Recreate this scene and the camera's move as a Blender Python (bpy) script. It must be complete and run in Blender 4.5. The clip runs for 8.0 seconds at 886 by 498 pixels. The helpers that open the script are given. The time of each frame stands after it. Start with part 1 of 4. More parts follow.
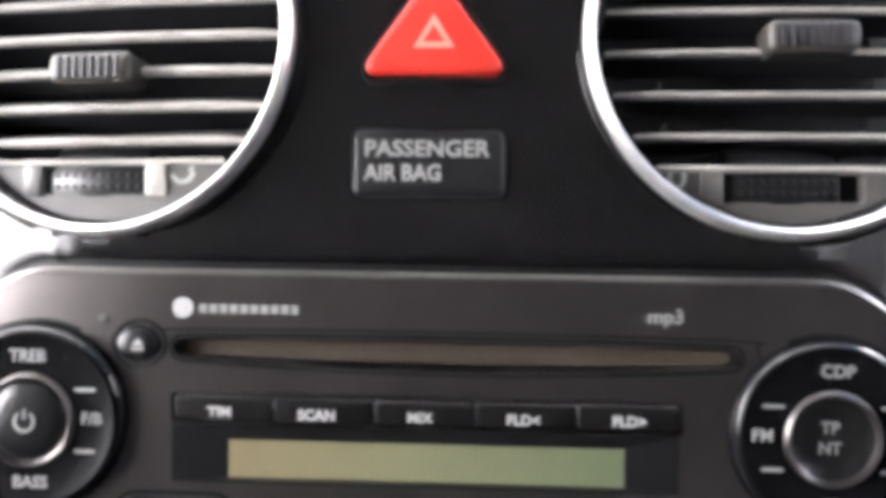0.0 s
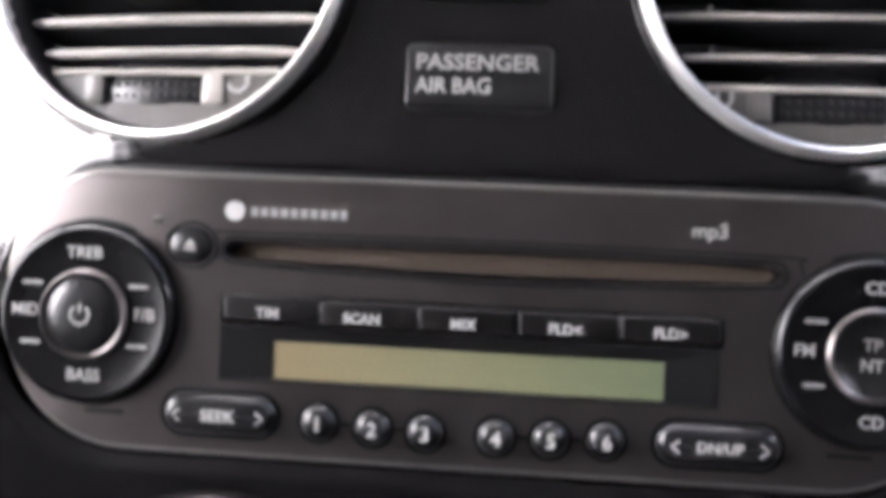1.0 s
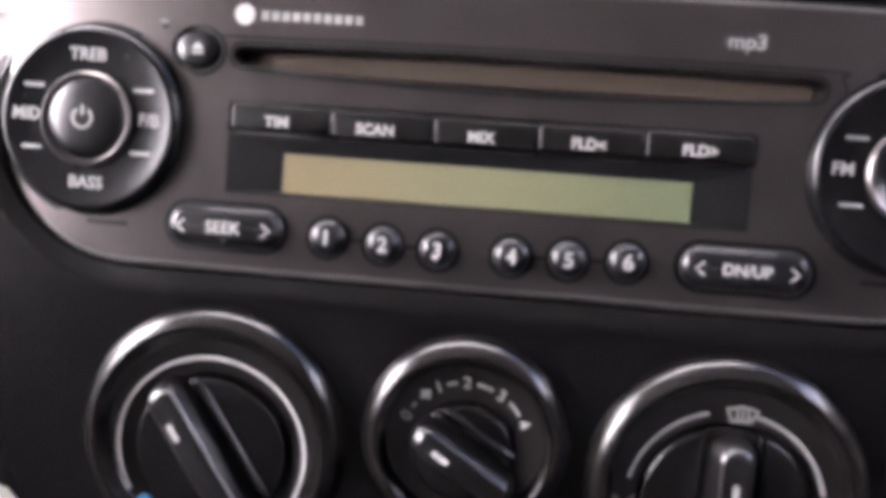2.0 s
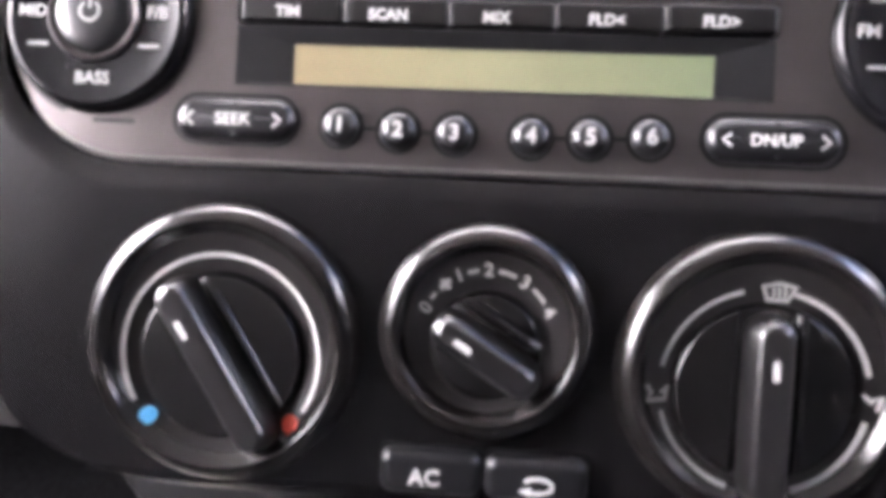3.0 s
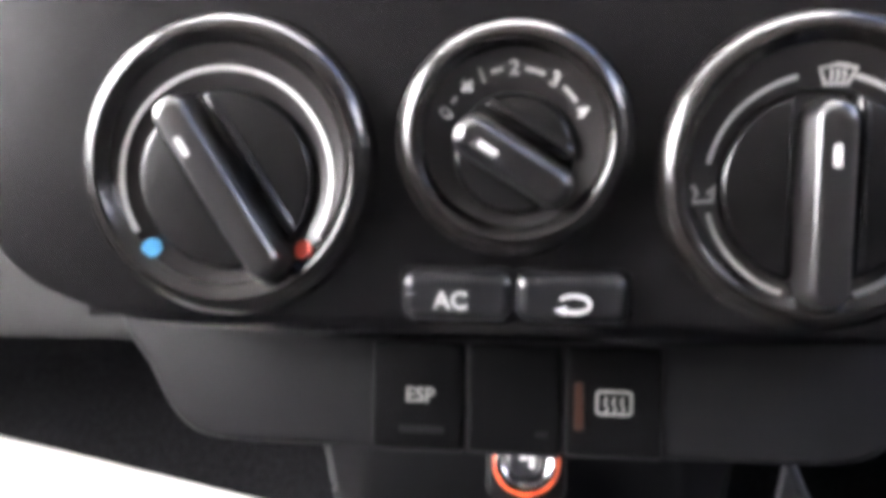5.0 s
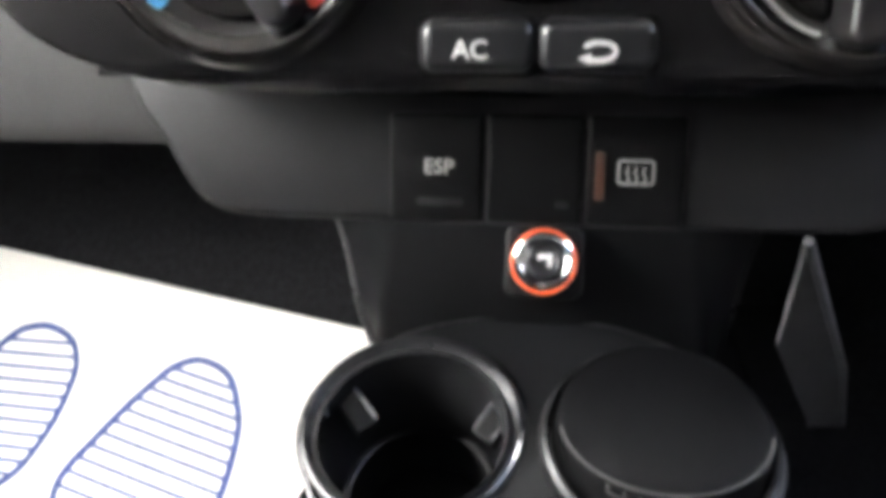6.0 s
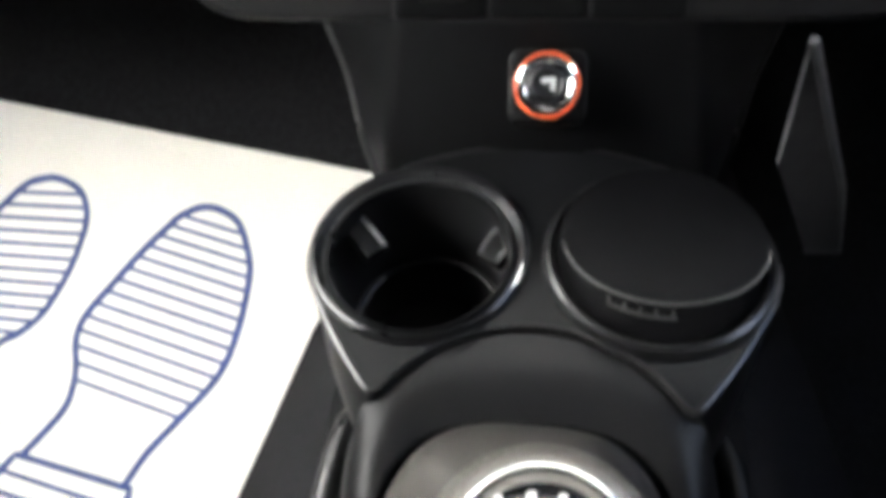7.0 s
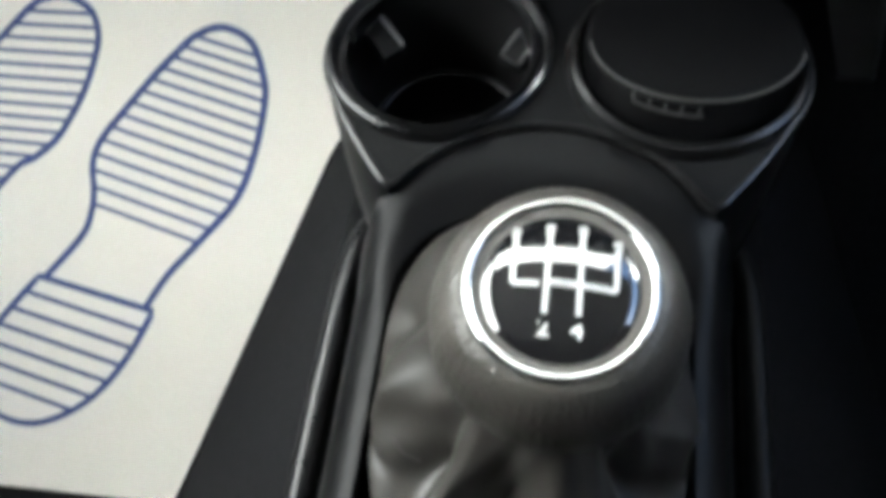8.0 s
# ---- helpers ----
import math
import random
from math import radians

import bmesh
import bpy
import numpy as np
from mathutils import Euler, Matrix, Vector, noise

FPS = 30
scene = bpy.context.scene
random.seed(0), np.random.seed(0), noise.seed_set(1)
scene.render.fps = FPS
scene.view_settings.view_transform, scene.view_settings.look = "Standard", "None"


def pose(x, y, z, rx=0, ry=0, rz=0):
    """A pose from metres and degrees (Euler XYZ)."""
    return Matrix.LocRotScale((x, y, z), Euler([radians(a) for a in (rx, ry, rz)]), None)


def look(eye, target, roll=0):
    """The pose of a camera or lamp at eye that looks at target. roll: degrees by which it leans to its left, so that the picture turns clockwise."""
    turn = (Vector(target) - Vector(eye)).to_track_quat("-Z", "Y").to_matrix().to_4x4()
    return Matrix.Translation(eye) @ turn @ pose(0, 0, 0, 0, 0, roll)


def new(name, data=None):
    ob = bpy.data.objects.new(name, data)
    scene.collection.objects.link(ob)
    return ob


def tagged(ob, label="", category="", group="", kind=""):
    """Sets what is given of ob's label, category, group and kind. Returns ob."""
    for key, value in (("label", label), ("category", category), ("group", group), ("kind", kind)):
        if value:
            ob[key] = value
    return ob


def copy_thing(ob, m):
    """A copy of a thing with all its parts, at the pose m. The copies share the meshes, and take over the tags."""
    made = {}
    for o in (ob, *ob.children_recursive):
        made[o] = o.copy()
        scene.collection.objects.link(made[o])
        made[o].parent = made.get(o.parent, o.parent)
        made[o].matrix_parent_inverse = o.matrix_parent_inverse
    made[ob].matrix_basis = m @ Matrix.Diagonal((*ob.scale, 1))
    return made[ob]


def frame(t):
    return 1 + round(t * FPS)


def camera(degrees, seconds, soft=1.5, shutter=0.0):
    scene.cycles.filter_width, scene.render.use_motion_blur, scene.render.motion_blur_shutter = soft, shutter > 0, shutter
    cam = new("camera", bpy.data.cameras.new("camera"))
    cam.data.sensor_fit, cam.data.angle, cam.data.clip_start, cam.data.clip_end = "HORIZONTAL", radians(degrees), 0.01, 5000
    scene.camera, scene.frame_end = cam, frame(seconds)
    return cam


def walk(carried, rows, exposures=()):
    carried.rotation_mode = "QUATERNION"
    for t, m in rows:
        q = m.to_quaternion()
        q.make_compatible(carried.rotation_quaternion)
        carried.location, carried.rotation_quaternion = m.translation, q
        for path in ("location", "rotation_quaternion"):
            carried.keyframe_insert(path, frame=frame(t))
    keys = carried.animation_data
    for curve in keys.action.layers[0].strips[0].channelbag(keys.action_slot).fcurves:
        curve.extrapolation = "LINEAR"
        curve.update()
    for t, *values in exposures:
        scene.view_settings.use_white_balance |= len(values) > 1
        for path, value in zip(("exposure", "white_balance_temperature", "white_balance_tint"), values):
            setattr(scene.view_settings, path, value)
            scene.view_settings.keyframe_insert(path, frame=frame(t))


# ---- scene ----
# ---- camera and its way ----
cam = camera(58.0, 8.0, soft=5.6, shutter=0.5)
PATH = [
    (0.0, 0.01104, 0, 0.62, 57.034, 0.801, 2.13),
    (0.5, 0.01214, -0.00684, 0.61363, 57.842, 1.359, 3.93),
    (1.0, 0.00635, -0.01605, 0.60191, 57.583, 0.276, 4.534),
    (1.5, 0.00498, -0.02383, 0.58196, 55.875, -0.617, 5.292),
    (2.0, 0.00801, -0.02776, 0.56781, 54.729, -0.461, 6.578),
    (2.2, 0.00756, -0.0299, 0.56286, 54.709, -0.496, 6.559),
    (3.3, 0.00539, -0.04895, 0.51979, 60.521, 1.158, 5.88),
    (3.5, 0.00527, -0.0502, 0.51566, 60.63, 1.497, 5.984),
    (4.0, 0.00439, -0.05054, 0.50815, 59.943, 2.001, 5.905),
    (4.2, 0.00454, -0.05036, 0.50588, 59.473, 2.167, 5.94),
    (5.3, 0.00403, -0.05232, 0.48486, 54.996, 3.148, 6.085),
    (5.5, 0.00354, -0.05396, 0.48082, 52.353, 3.33, 6.222),
    (6.0, 0.00424, -0.06032, 0.47241, 47.11, 3.672, 7.073),
    (6.5, 0.00274, -0.06322, 0.46937, 42.553, 4.226, 6.652),
    (7.0, 0.00468, -0.07717, 0.46207, 38.096, 4.574, 6.365),
    (7.5, 0.00585, -0.08867, 0.45273, 33.904, 4.746, 6.792),
    (8.0, 0.00455, -0.10037, 0.44144, 29.672, 4.709, 8.056),
]
walk(cam, [(t, pose(x, y, z, rx, ry, rz)) for t, x, y, z, rx, ry, rz in PATH],
     exposures=[(0.0, 4.88, 6000, 15), (1.0, 4.8, 6000, 19), (1.5, 4.78, 6100, 23), (2.2, 5.24, 6100, 26), (3.5, 5.96, 6050, 22), (4.2, 6.12, 6050, 20), (5.5, 5.98, 6150, 14), (6.5, 5.5, 6200, 8), (7.0, 5.22, 6200, 8), (7.5, 4.9, 6100, 6), (8.0, 4.52, 5950, 3)])

# ---- daylight ----
SUN_TO = Vector((0.72, -0.40, 0.57)).normalized()
world = bpy.data.worlds.new("daylight")
scene.world = world
world.use_nodes = True
wt = world.node_tree
sky = wt.nodes.new("ShaderNodeTexSky")
sky.sky_type = "NISHITA"
sky.sun_disc = False
sky.sun_elevation = math.asin(SUN_TO.z)
sky.sun_rotation = math.atan2(SUN_TO.x, SUN_TO.y)
wt.links.new(sky.outputs[0], wt.nodes["Background"].inputs[0])
wt.nodes["Background"].inputs[1].default_value = 0.07
sun_data = bpy.data.lights.new("sun", "SUN")
sun_data.energy, sun_data.angle, sun_data.color = 5.0, radians(0.6), (1.0, 0.97, 0.92)
sun_ob = new("sun", sun_data)
sun_ob.matrix_world = look(SUN_TO * 5, (0, 0, 0))


# ---- materials ----
def material(name, color, rough=0.5, metal=0.0, vary=0.12, scale=60.0, bump=0.0, bump_scale=900.0, spec=0.5, coat=0.0,
             rough_vary=0.08, emit=0.0, dust=0.0, trans=0.0, fibre=None):
    m = bpy.data.materials.new(name)
    m.use_nodes = True
    nt = m.node_tree
    b = nt.nodes["Principled BSDF"]
    b.inputs["Metallic"].default_value = metal
    b.inputs["Specular IOR Level"].default_value = spec
    b.inputs["Coat Weight"].default_value = coat
    b.inputs["Coat Roughness"].default_value = 0.08
    b.inputs["Transmission Weight"].default_value = trans
    co = nt.nodes.new("ShaderNodeTexCoord")
    big = nt.nodes.new("ShaderNodeTexNoise")
    big.inputs["Scale"].default_value = scale
    big.inputs["Detail"].default_value = 5
    nt.links.new(co.outputs["Object"], big.inputs["Vector"])
    ramp = nt.nodes.new("ShaderNodeValToRGB")
    ramp.color_ramp.elements[0].position, ramp.color_ramp.elements[1].position = 0.3, 0.72
    ramp.color_ramp.elements[0].color = (*[c * (1 - vary) for c in color], 1)
    ramp.color_ramp.elements[1].color = (*[min(1, c * (1 + vary)) for c in color], 1)
    nt.links.new(big.outputs["Fac"], ramp.inputs["Fac"])
    col = ramp.outputs["Color"]
    if dust:
        fine = nt.nodes.new("ShaderNodeTexNoise")
        fine.inputs["Scale"].default_value = 700
        fine.inputs["Detail"].default_value = 3
        nt.links.new(co.outputs["Object"], fine.inputs["Vector"])
        cut = nt.nodes.new("ShaderNodeMapRange")
        cut.inputs["From Min"].default_value, cut.inputs["From Max"].default_value = 0.66, 0.78
        cut.inputs["To Max"].default_value = dust
        nt.links.new(fine.outputs["Fac"], cut.inputs["Value"])
        mix = nt.nodes.new("ShaderNodeMixRGB")
        mix.inputs["Color2"].default_value = (0.35, 0.32, 0.28, 1)
        nt.links.new(cut.outputs["Result"], mix.inputs["Fac"])
        nt.links.new(col, mix.inputs["Color1"])
        col = mix.outputs["Color"]
    nt.links.new(col, b.inputs["Base Color"])
    rr = nt.nodes.new("ShaderNodeMapRange")
    rr.inputs["To Min"].default_value = max(0.02, rough - rough_vary)
    rr.inputs["To Max"].default_value = min(1.0, rough + rough_vary)
    wear = nt.nodes.new("ShaderNodeTexNoise")
    wear.inputs["Scale"].default_value = scale * 2.7
    wear.inputs["Detail"].default_value = 4
    nt.links.new(co.outputs["Object"], wear.inputs["Vector"])
    nt.links.new(wear.outputs["Fac"], rr.inputs["Value"])
    nt.links.new(rr.outputs["Result"], b.inputs["Roughness"])
    if bump:
        if fibre:
            grain = nt.nodes.new("ShaderNodeTexVoronoi")
        else:
            grain = nt.nodes.new("ShaderNodeTexNoise")
            grain.inputs["Detail"].default_value = 2
        grain.inputs["Scale"].default_value = bump_scale
        nt.links.new(co.outputs["Object"], grain.inputs["Vector"])
        bn = nt.nodes.new("ShaderNodeBump")
        bn.inputs["Strength"].default_value = bump
        bn.inputs["Distance"].default_value = 0.0004
        nt.links.new(grain.outputs[0], bn.inputs["Height"])
        nt.links.new(bn.outputs["Normal"], b.inputs["Normal"])
    if emit:
        nt.links.new(col, b.inputs["Emission Color"])
        b.inputs["Emission Strength"].default_value = emit
    return m


SOFT_BLACK = material("soft black dash plastic", (0.0045, 0.0041, 0.0045), 0.25, bump=0.04, bump_scale=1000, spec=0.45, rough_vary=0.03, scale=25)
HARD_BLACK = material("hard black plastic", (0.009, 0.009, 0.0095), 0.40, bump=0.05, bump_scale=1200, dust=0.03, spec=0.35, rough_vary=0.03)
GLOSS_BLACK = material("gloss black plastic", (0.010, 0.010, 0.011), 0.30, coat=0.05, rough_vary=0.03, scale=25)
SATIN_BLACK = material("satin black plastic", (0.011, 0.011, 0.0115), 0.30, rough_vary=0.02, spec=0.4, bump=0.04, bump_scale=900, scale=25)
CONSOLE_BLACK = material("grained console plastic", (0.0042, 0.0043, 0.0047), 0.43, bump=0.05, bump_scale=900, spec=0.15, rough_vary=0.025, vary=0.2, scale=25)
SURROUND_BLACK = material("smooth console plastic", (0.0046, 0.0046, 0.005), 0.42, bump=0.04, bump_scale=900, spec=0.16, rough_vary=0.025, vary=0.2, scale=25)
RADIO_GREY = material("dark metallic radio paint", (0.117, 0.106, 0.103), 0.31, metal=0.85, bump=0.03, bump_scale=1500, scale=40, rough_vary=0.03)
RADIO_RIM = material("bright worn radio edge", (0.24, 0.23, 0.22), 0.31, metal=0.8, scale=40, rough_vary=0.03)
SILVER = material("silver vent ring paint", (0.80, 0.785, 0.76), 0.33, metal=0.8, scale=30, vary=0.03, rough_vary=0.02)
RING_CHROME = material("rubbed chrome ring", (0.78, 0.78, 0.77), 0.13, metal=1.0, rough_vary=0.04)
WHITE = material("white print", (0.52, 0.52, 0.51), 0.5, vary=0.1, scale=400)
GREY_PRINT = material("faded grey print", (0.36, 0.36, 0.35), 0.5, vary=0.1, scale=400)
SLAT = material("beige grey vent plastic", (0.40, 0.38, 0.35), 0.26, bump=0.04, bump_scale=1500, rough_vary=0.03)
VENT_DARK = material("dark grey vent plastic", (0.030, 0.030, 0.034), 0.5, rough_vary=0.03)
VENT_GREY = material("grey vent plate plastic", (0.10, 0.095, 0.09), 0.34, bump=0.04, bump_scale=1500, rough_vary=0.03)
TAB_GREY = material("brown grey adjuster plastic", (0.048, 0.043, 0.038), 0.4, bump=0.2, bump_scale=1500, rough_vary=0.03)
GRIP_BLACK = material("worn black grip plastic", (0.007, 0.0063, 0.0064), 0.29, rough_vary=0.02, spec=1.0, scale=25)
BEZEL_BLACK = material("rubbed black bezel plastic", (0.009, 0.008, 0.0075), 0.22, rough_vary=0.03, spec=0.55, scale=25)
DIAL_BLACK = material("dark dial face plastic", (0.014, 0.0125, 0.0122), 0.30, rough_vary=0.03, spec=0.5, scale=25)
KNOB_BLACK = material("smooth black knob plastic", (0.005, 0.0046, 0.0046), 0.26, rough_vary=0.03, spec=0.55, scale=25)
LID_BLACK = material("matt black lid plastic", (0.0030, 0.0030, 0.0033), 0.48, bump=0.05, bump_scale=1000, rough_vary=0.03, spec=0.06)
RIM_BLACK = material("polished black rim plastic", (0.008, 0.008, 0.0085), 0.28, rough_vary=0.02, spec=0.45)
FACE_BLACK = material("smooth black dial face", (0.006, 0.006, 0.0068), 0.24, rough_vary=0.03, spec=0.28, dust=0.05, scale=25)
ROW_BLACK = material("dark satin key plastic", (0.007, 0.0066, 0.0065), 0.34, rough_vary=0.03, spec=0.3, scale=25)
LCD = material("liquid crystal glass", (0.22, 0.225, 0.13), 0.36, vary=0.10, scale=12)
CAP_BLACK = material("polished black cap", (0.006, 0.006, 0.007), 0.05, coat=0.6, rough_vary=0.02, spec=0.7)
# the warm reflection at the display's left is painted as an amber to green ramp
lt = LCD.node_tree
lcd_co, lcd_sep, lcd_ramp = lt.nodes.new("ShaderNodeTexCoord"), lt.nodes.new("ShaderNodeSeparateXYZ"), lt.nodes.new("ShaderNodeValToRGB")
lcd_map = lt.nodes.new("ShaderNodeMapRange")
lcd_map.inputs["From Min"].default_value, lcd_map.inputs["From Max"].default_value = -0.048, 0.047
lt.links.new(lcd_co.outputs["Object"], lcd_sep.inputs[0])
lt.links.new(lcd_sep.outputs["X"], lcd_map.inputs["Value"])
lt.links.new(lcd_map.outputs["Result"], lcd_ramp.inputs["Fac"])
lcd_ramp.color_ramp.elements[0].color = (0.24, 0.20, 0.115, 1)
lcd_ramp.color_ramp.elements[1].color = (0.15, 0.185, 0.105, 1)
mid_stop = lcd_ramp.color_ramp.elements.new(0.45)
mid_stop.color = (0.215, 0.215, 0.125, 1)
lt.links.new(lcd_ramp.outputs["Color"], lt.nodes["Principled BSDF"].inputs["Base Color"])
AMBER = material("dark amber telltale plastic", (0.060, 0.026, 0.017), 0.3)
FLAP = material("brown dust flap felt", (0.062, 0.046, 0.032), 0.8, bump=0.5, bump_scale=2500)
RED = material("red translucent hazard plastic", (0.75, 0.045, 0.03), 0.32, vary=0.08, scale=90, coat=0.2)
RED_LIGHT = material("pale red print", (0.85, 0.35, 0.28), 0.5)
BLUE_DOT = material("blue print", (0.10, 0.42, 0.75), 0.5)
RED_DOT = material("red print", (0.72, 0.09, 0.05), 0.5)
ORANGE = material("orange lighter ring plastic", (0.80, 0.12, 0.04), 0.3, coat=0.3)
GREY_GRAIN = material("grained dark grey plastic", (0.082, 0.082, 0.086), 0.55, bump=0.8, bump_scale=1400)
LEATHER = material("black gaiter leather", (0.042, 0.039, 0.035), 0.40, bump=0.06, bump_scale=900, vary=0.05, scale=25, rough_vary=0.03)
STITCH = material("knob perforated leather", (0.052, 0.048, 0.042), 0.40, bump=0.7, bump_scale=800, fibre=True)
PAPER = material("white paper floor mat", (0.81, 0.782, 0.715), 0.75, vary=0.03, scale=9, bump=0.25, bump_scale=60)
BLUE_INK = material("blue printing ink", (0.050, 0.075, 0.22), 0.7, vary=0.18, scale=150)
CARPET = material("black carpet", (0.012, 0.012, 0.013), 0.95, vary=0.4, scale=300, bump=1.0, bump_scale=900, fibre=True, spec=0.1)
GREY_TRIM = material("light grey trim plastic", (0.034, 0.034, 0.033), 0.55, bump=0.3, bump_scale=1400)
CLOTH = material("dark grey seat cloth", (0.022, 0.022, 0.024), 0.9, vary=0.3, scale=120, bump=0.8, bump_scale=900)
HEADLINER = material("grey headliner", (0.15, 0.146, 0.141), 0.9, bump=0.4, bump_scale=700)
BODY_PAINT = material("dark door trim", (0.035, 0.034, 0.034), 0.5, bump=0.2)
BOUNCE_WALL = material("pale rendered wall", (0.82, 0.80, 0.77), 0.9, vary=0.06, scale=1.5, bump=0.3, bump_scale=40)
GROUND = material("pale concrete ground", (0.32, 0.31, 0.29), 0.9, vary=0.25, scale=0.6, bump=0.3, bump_scale=30)


# ---- builders ----
def part(name, bm, mat, parent=None, label="", at=None, smooth=True, mm=True, kind=""):
    """One mesh object from a bmesh in millimetres (mm) under its thing."""
    if at is not None:
        bm.transform(at)
    if mm:
        bm.transform(Matrix.Scale(0.001, 4))
    bmesh.ops.recalc_face_normals(bm, faces=bm.faces)
    me = bpy.data.meshes.new(name)
    bm.to_mesh(me)
    bm.free()
    if smooth:
        me.polygons.foreach_set("use_smooth", [True] * len(me.polygons))
        me.set_sharp_from_angle(angle=radians(38))
    me.materials.append(mat)
    ob = new(name, me)
    if parent is not None:
        ob.parent = parent
    return tagged(ob, label, kind=kind)


def thing(name, m, label, category, group="", kind=""):
    ob = new(name)
    ob.empty_display_size = 0.02
    ob.matrix_world = m
    return tagged(ob, label, category, group, kind)


def shift(x, y, z=0.0, rz=0.0, rx=0.0, ry=0.0):
    return Matrix.Translation((x, y, z)) @ Euler([radians(a) for a in (rx, ry, rz)]).to_matrix().to_4x4()


def arc(cx, cy, r, a0, a1, n=24):
    return [(cx + r * math.cos(radians(a0 + (a1 - a0) * k / n)), cy + r * math.sin(radians(a0 + (a1 - a0) * k / n))) for k in range(n + 1)]


def circle(cx, cy, r, n=48):
    return arc(cx, cy, r, 0, 360, n)[:-1]


def oval(cx, cy, a, b, n=40):
    return [(cx + a * math.cos(2 * math.pi * k / n), cy + b * math.sin(2 * math.pi * k / n)) for k in range(n)]


def rrect(cx, cy, w, h, r, n=6):
    out = []
    for sx, sy, a in ((1, 1, 0), (-1, 1, 90), (-1, -1, 180), (1, -1, 270)):
        out += arc(cx + sx * (w / 2 - r), cy + sy * (h / 2 - r), r, a, a + 90, n)
    return out


def inset(pts, d):
    out, n = [], len(pts)
    for k in range(n):
        p, q, s = Vector(pts[k - 1]), Vector(pts[k]), Vector(pts[(k + 1) % n])
        e, f = (q - p), (s - q)
        e = e.normalized() if e.length > 1e-9 else f.normalized()
        f = f.normalized() if f.length > 1e-9 else e
        a, b = Vector((-e.y, e.x)), Vector((-f.y, f.x))
        m = (a + b) / max(0.35, 1 + a.dot(b))
        out.append((q.x + m.x * d, q.y + m.y * d))
    return out


def loft(bm, rings, cap0=False, cap1=True, closed=True):
    """Quads between rings of points; rings have equal counts."""
    vs = [[bm.verts.new(p) for p in ring] for ring in rings]
    n = len(vs[0])
    for a, b in zip(vs, vs[1:]):
        for k in range(n if closed else n - 1):
            bm.faces.new((a[k], a[(k + 1) % n], b[(k + 1) % n], b[k]))
    if cap0:
        bm.faces.new(list(reversed(vs[0])))
    if cap1:
        bm.faces.new(vs[-1])
    return bm


def slab(pts, z0, z1, b=0.0, seg=3, bm=None, cap0=True):
    """An extruded outline with its upper edge rounded by b."""
    bm = bm or bmesh.new()
    rings = [[(*p, z0) for p in pts]]
    if b > 0:
        for k in range(seg + 1):
            a = math.pi / 2 * k / seg
            rings.append([(*p, z1 - b + b * math.sin(a)) for p in inset(pts, b * (1 - math.cos(a)))])
    else:
        rings.append([(*p, z1) for p in pts])
    return loft(bm, rings, cap0=cap0)


def holed(outer, holes, z0, z1, bm=None):
    """A flat plate with openings that go through it."""
    bm = bm or bmesh.new()
    edges = []
    for pts in (outer, *holes):
        top = [bm.verts.new((*p, z1)) for p in pts]
        low = [bm.verts.new((*p, z0)) for p in pts]
        for k in range(len(pts)):
            j = (k + 1) % len(pts)
            edges.append(bm.edges.new((top[k], top[j])))
            bm.faces.new((low[k], low[j], top[j], top[k]))
    bmesh.ops.triangle_fill(bm, use_beauty=True, edges=edges)
    return bm


def lathe(profile, seg=48, bm=None, cx=0.0, cy=0.0):
    bm = bm or bmesh.new()
    prev = None
    for r, z in profile:
        if r < 1e-6:
            ring = [bm.verts.new((cx, cy, z))]
        else:
            ring = [bm.verts.new((cx + r * math.cos(2 * math.pi * k / seg), cy + r * math.sin(2 * math.pi * k / seg), z)) for k in range(seg)]
        if prev:
            for k in range(seg):
                j = (k + 1) % seg
                if len(prev) == 1 and len(ring) > 1:
                    bm.faces.new((prev[0], ring[k], ring[j]))
                elif len(ring) == 1 and len(prev) > 1:
                    bm.faces.new((prev[k], ring[0], prev[j]))
                elif len(ring) > 1:
                    bm.faces.new((prev[k], ring[k], ring[j], prev[j]))
        prev = ring
    return bm


def tube(pts, r, seg=8, closed=False, bm=None, flat=1.0):
    """A round bead along points in space; flat squashes it along z."""
    bm = bm or bmesh.new()
    pts = [Vector((*p, 0.0)) if len(p) == 2 else Vector(p) for p in pts]
    rings = []
    for k, p in enumerate(pts):
        a = pts[k - 1] if closed or k else p
        b = pts[(k + 1) % len(pts)] if closed or k < len(pts) - 1 else p
        d = (b - a).normalized()
        up = Vector((0, 0, 1)) if abs(d.z) < 0.95 else Vector((0, 1, 0))
        s = d.cross(up).normalized()
        u = s.cross(d)
        rr = r(k / (len(pts) - 1)) if callable(r) else r
        rings.append([p + s * rr * math.cos(2 * math.pi * j / seg) + u * rr * flat * math.sin(2 * math.pi * j / seg) for j in range(seg)])
    if closed:
        rings.append(rings[0])
    return loft(bm, rings, cap0=not closed, cap1=not closed)


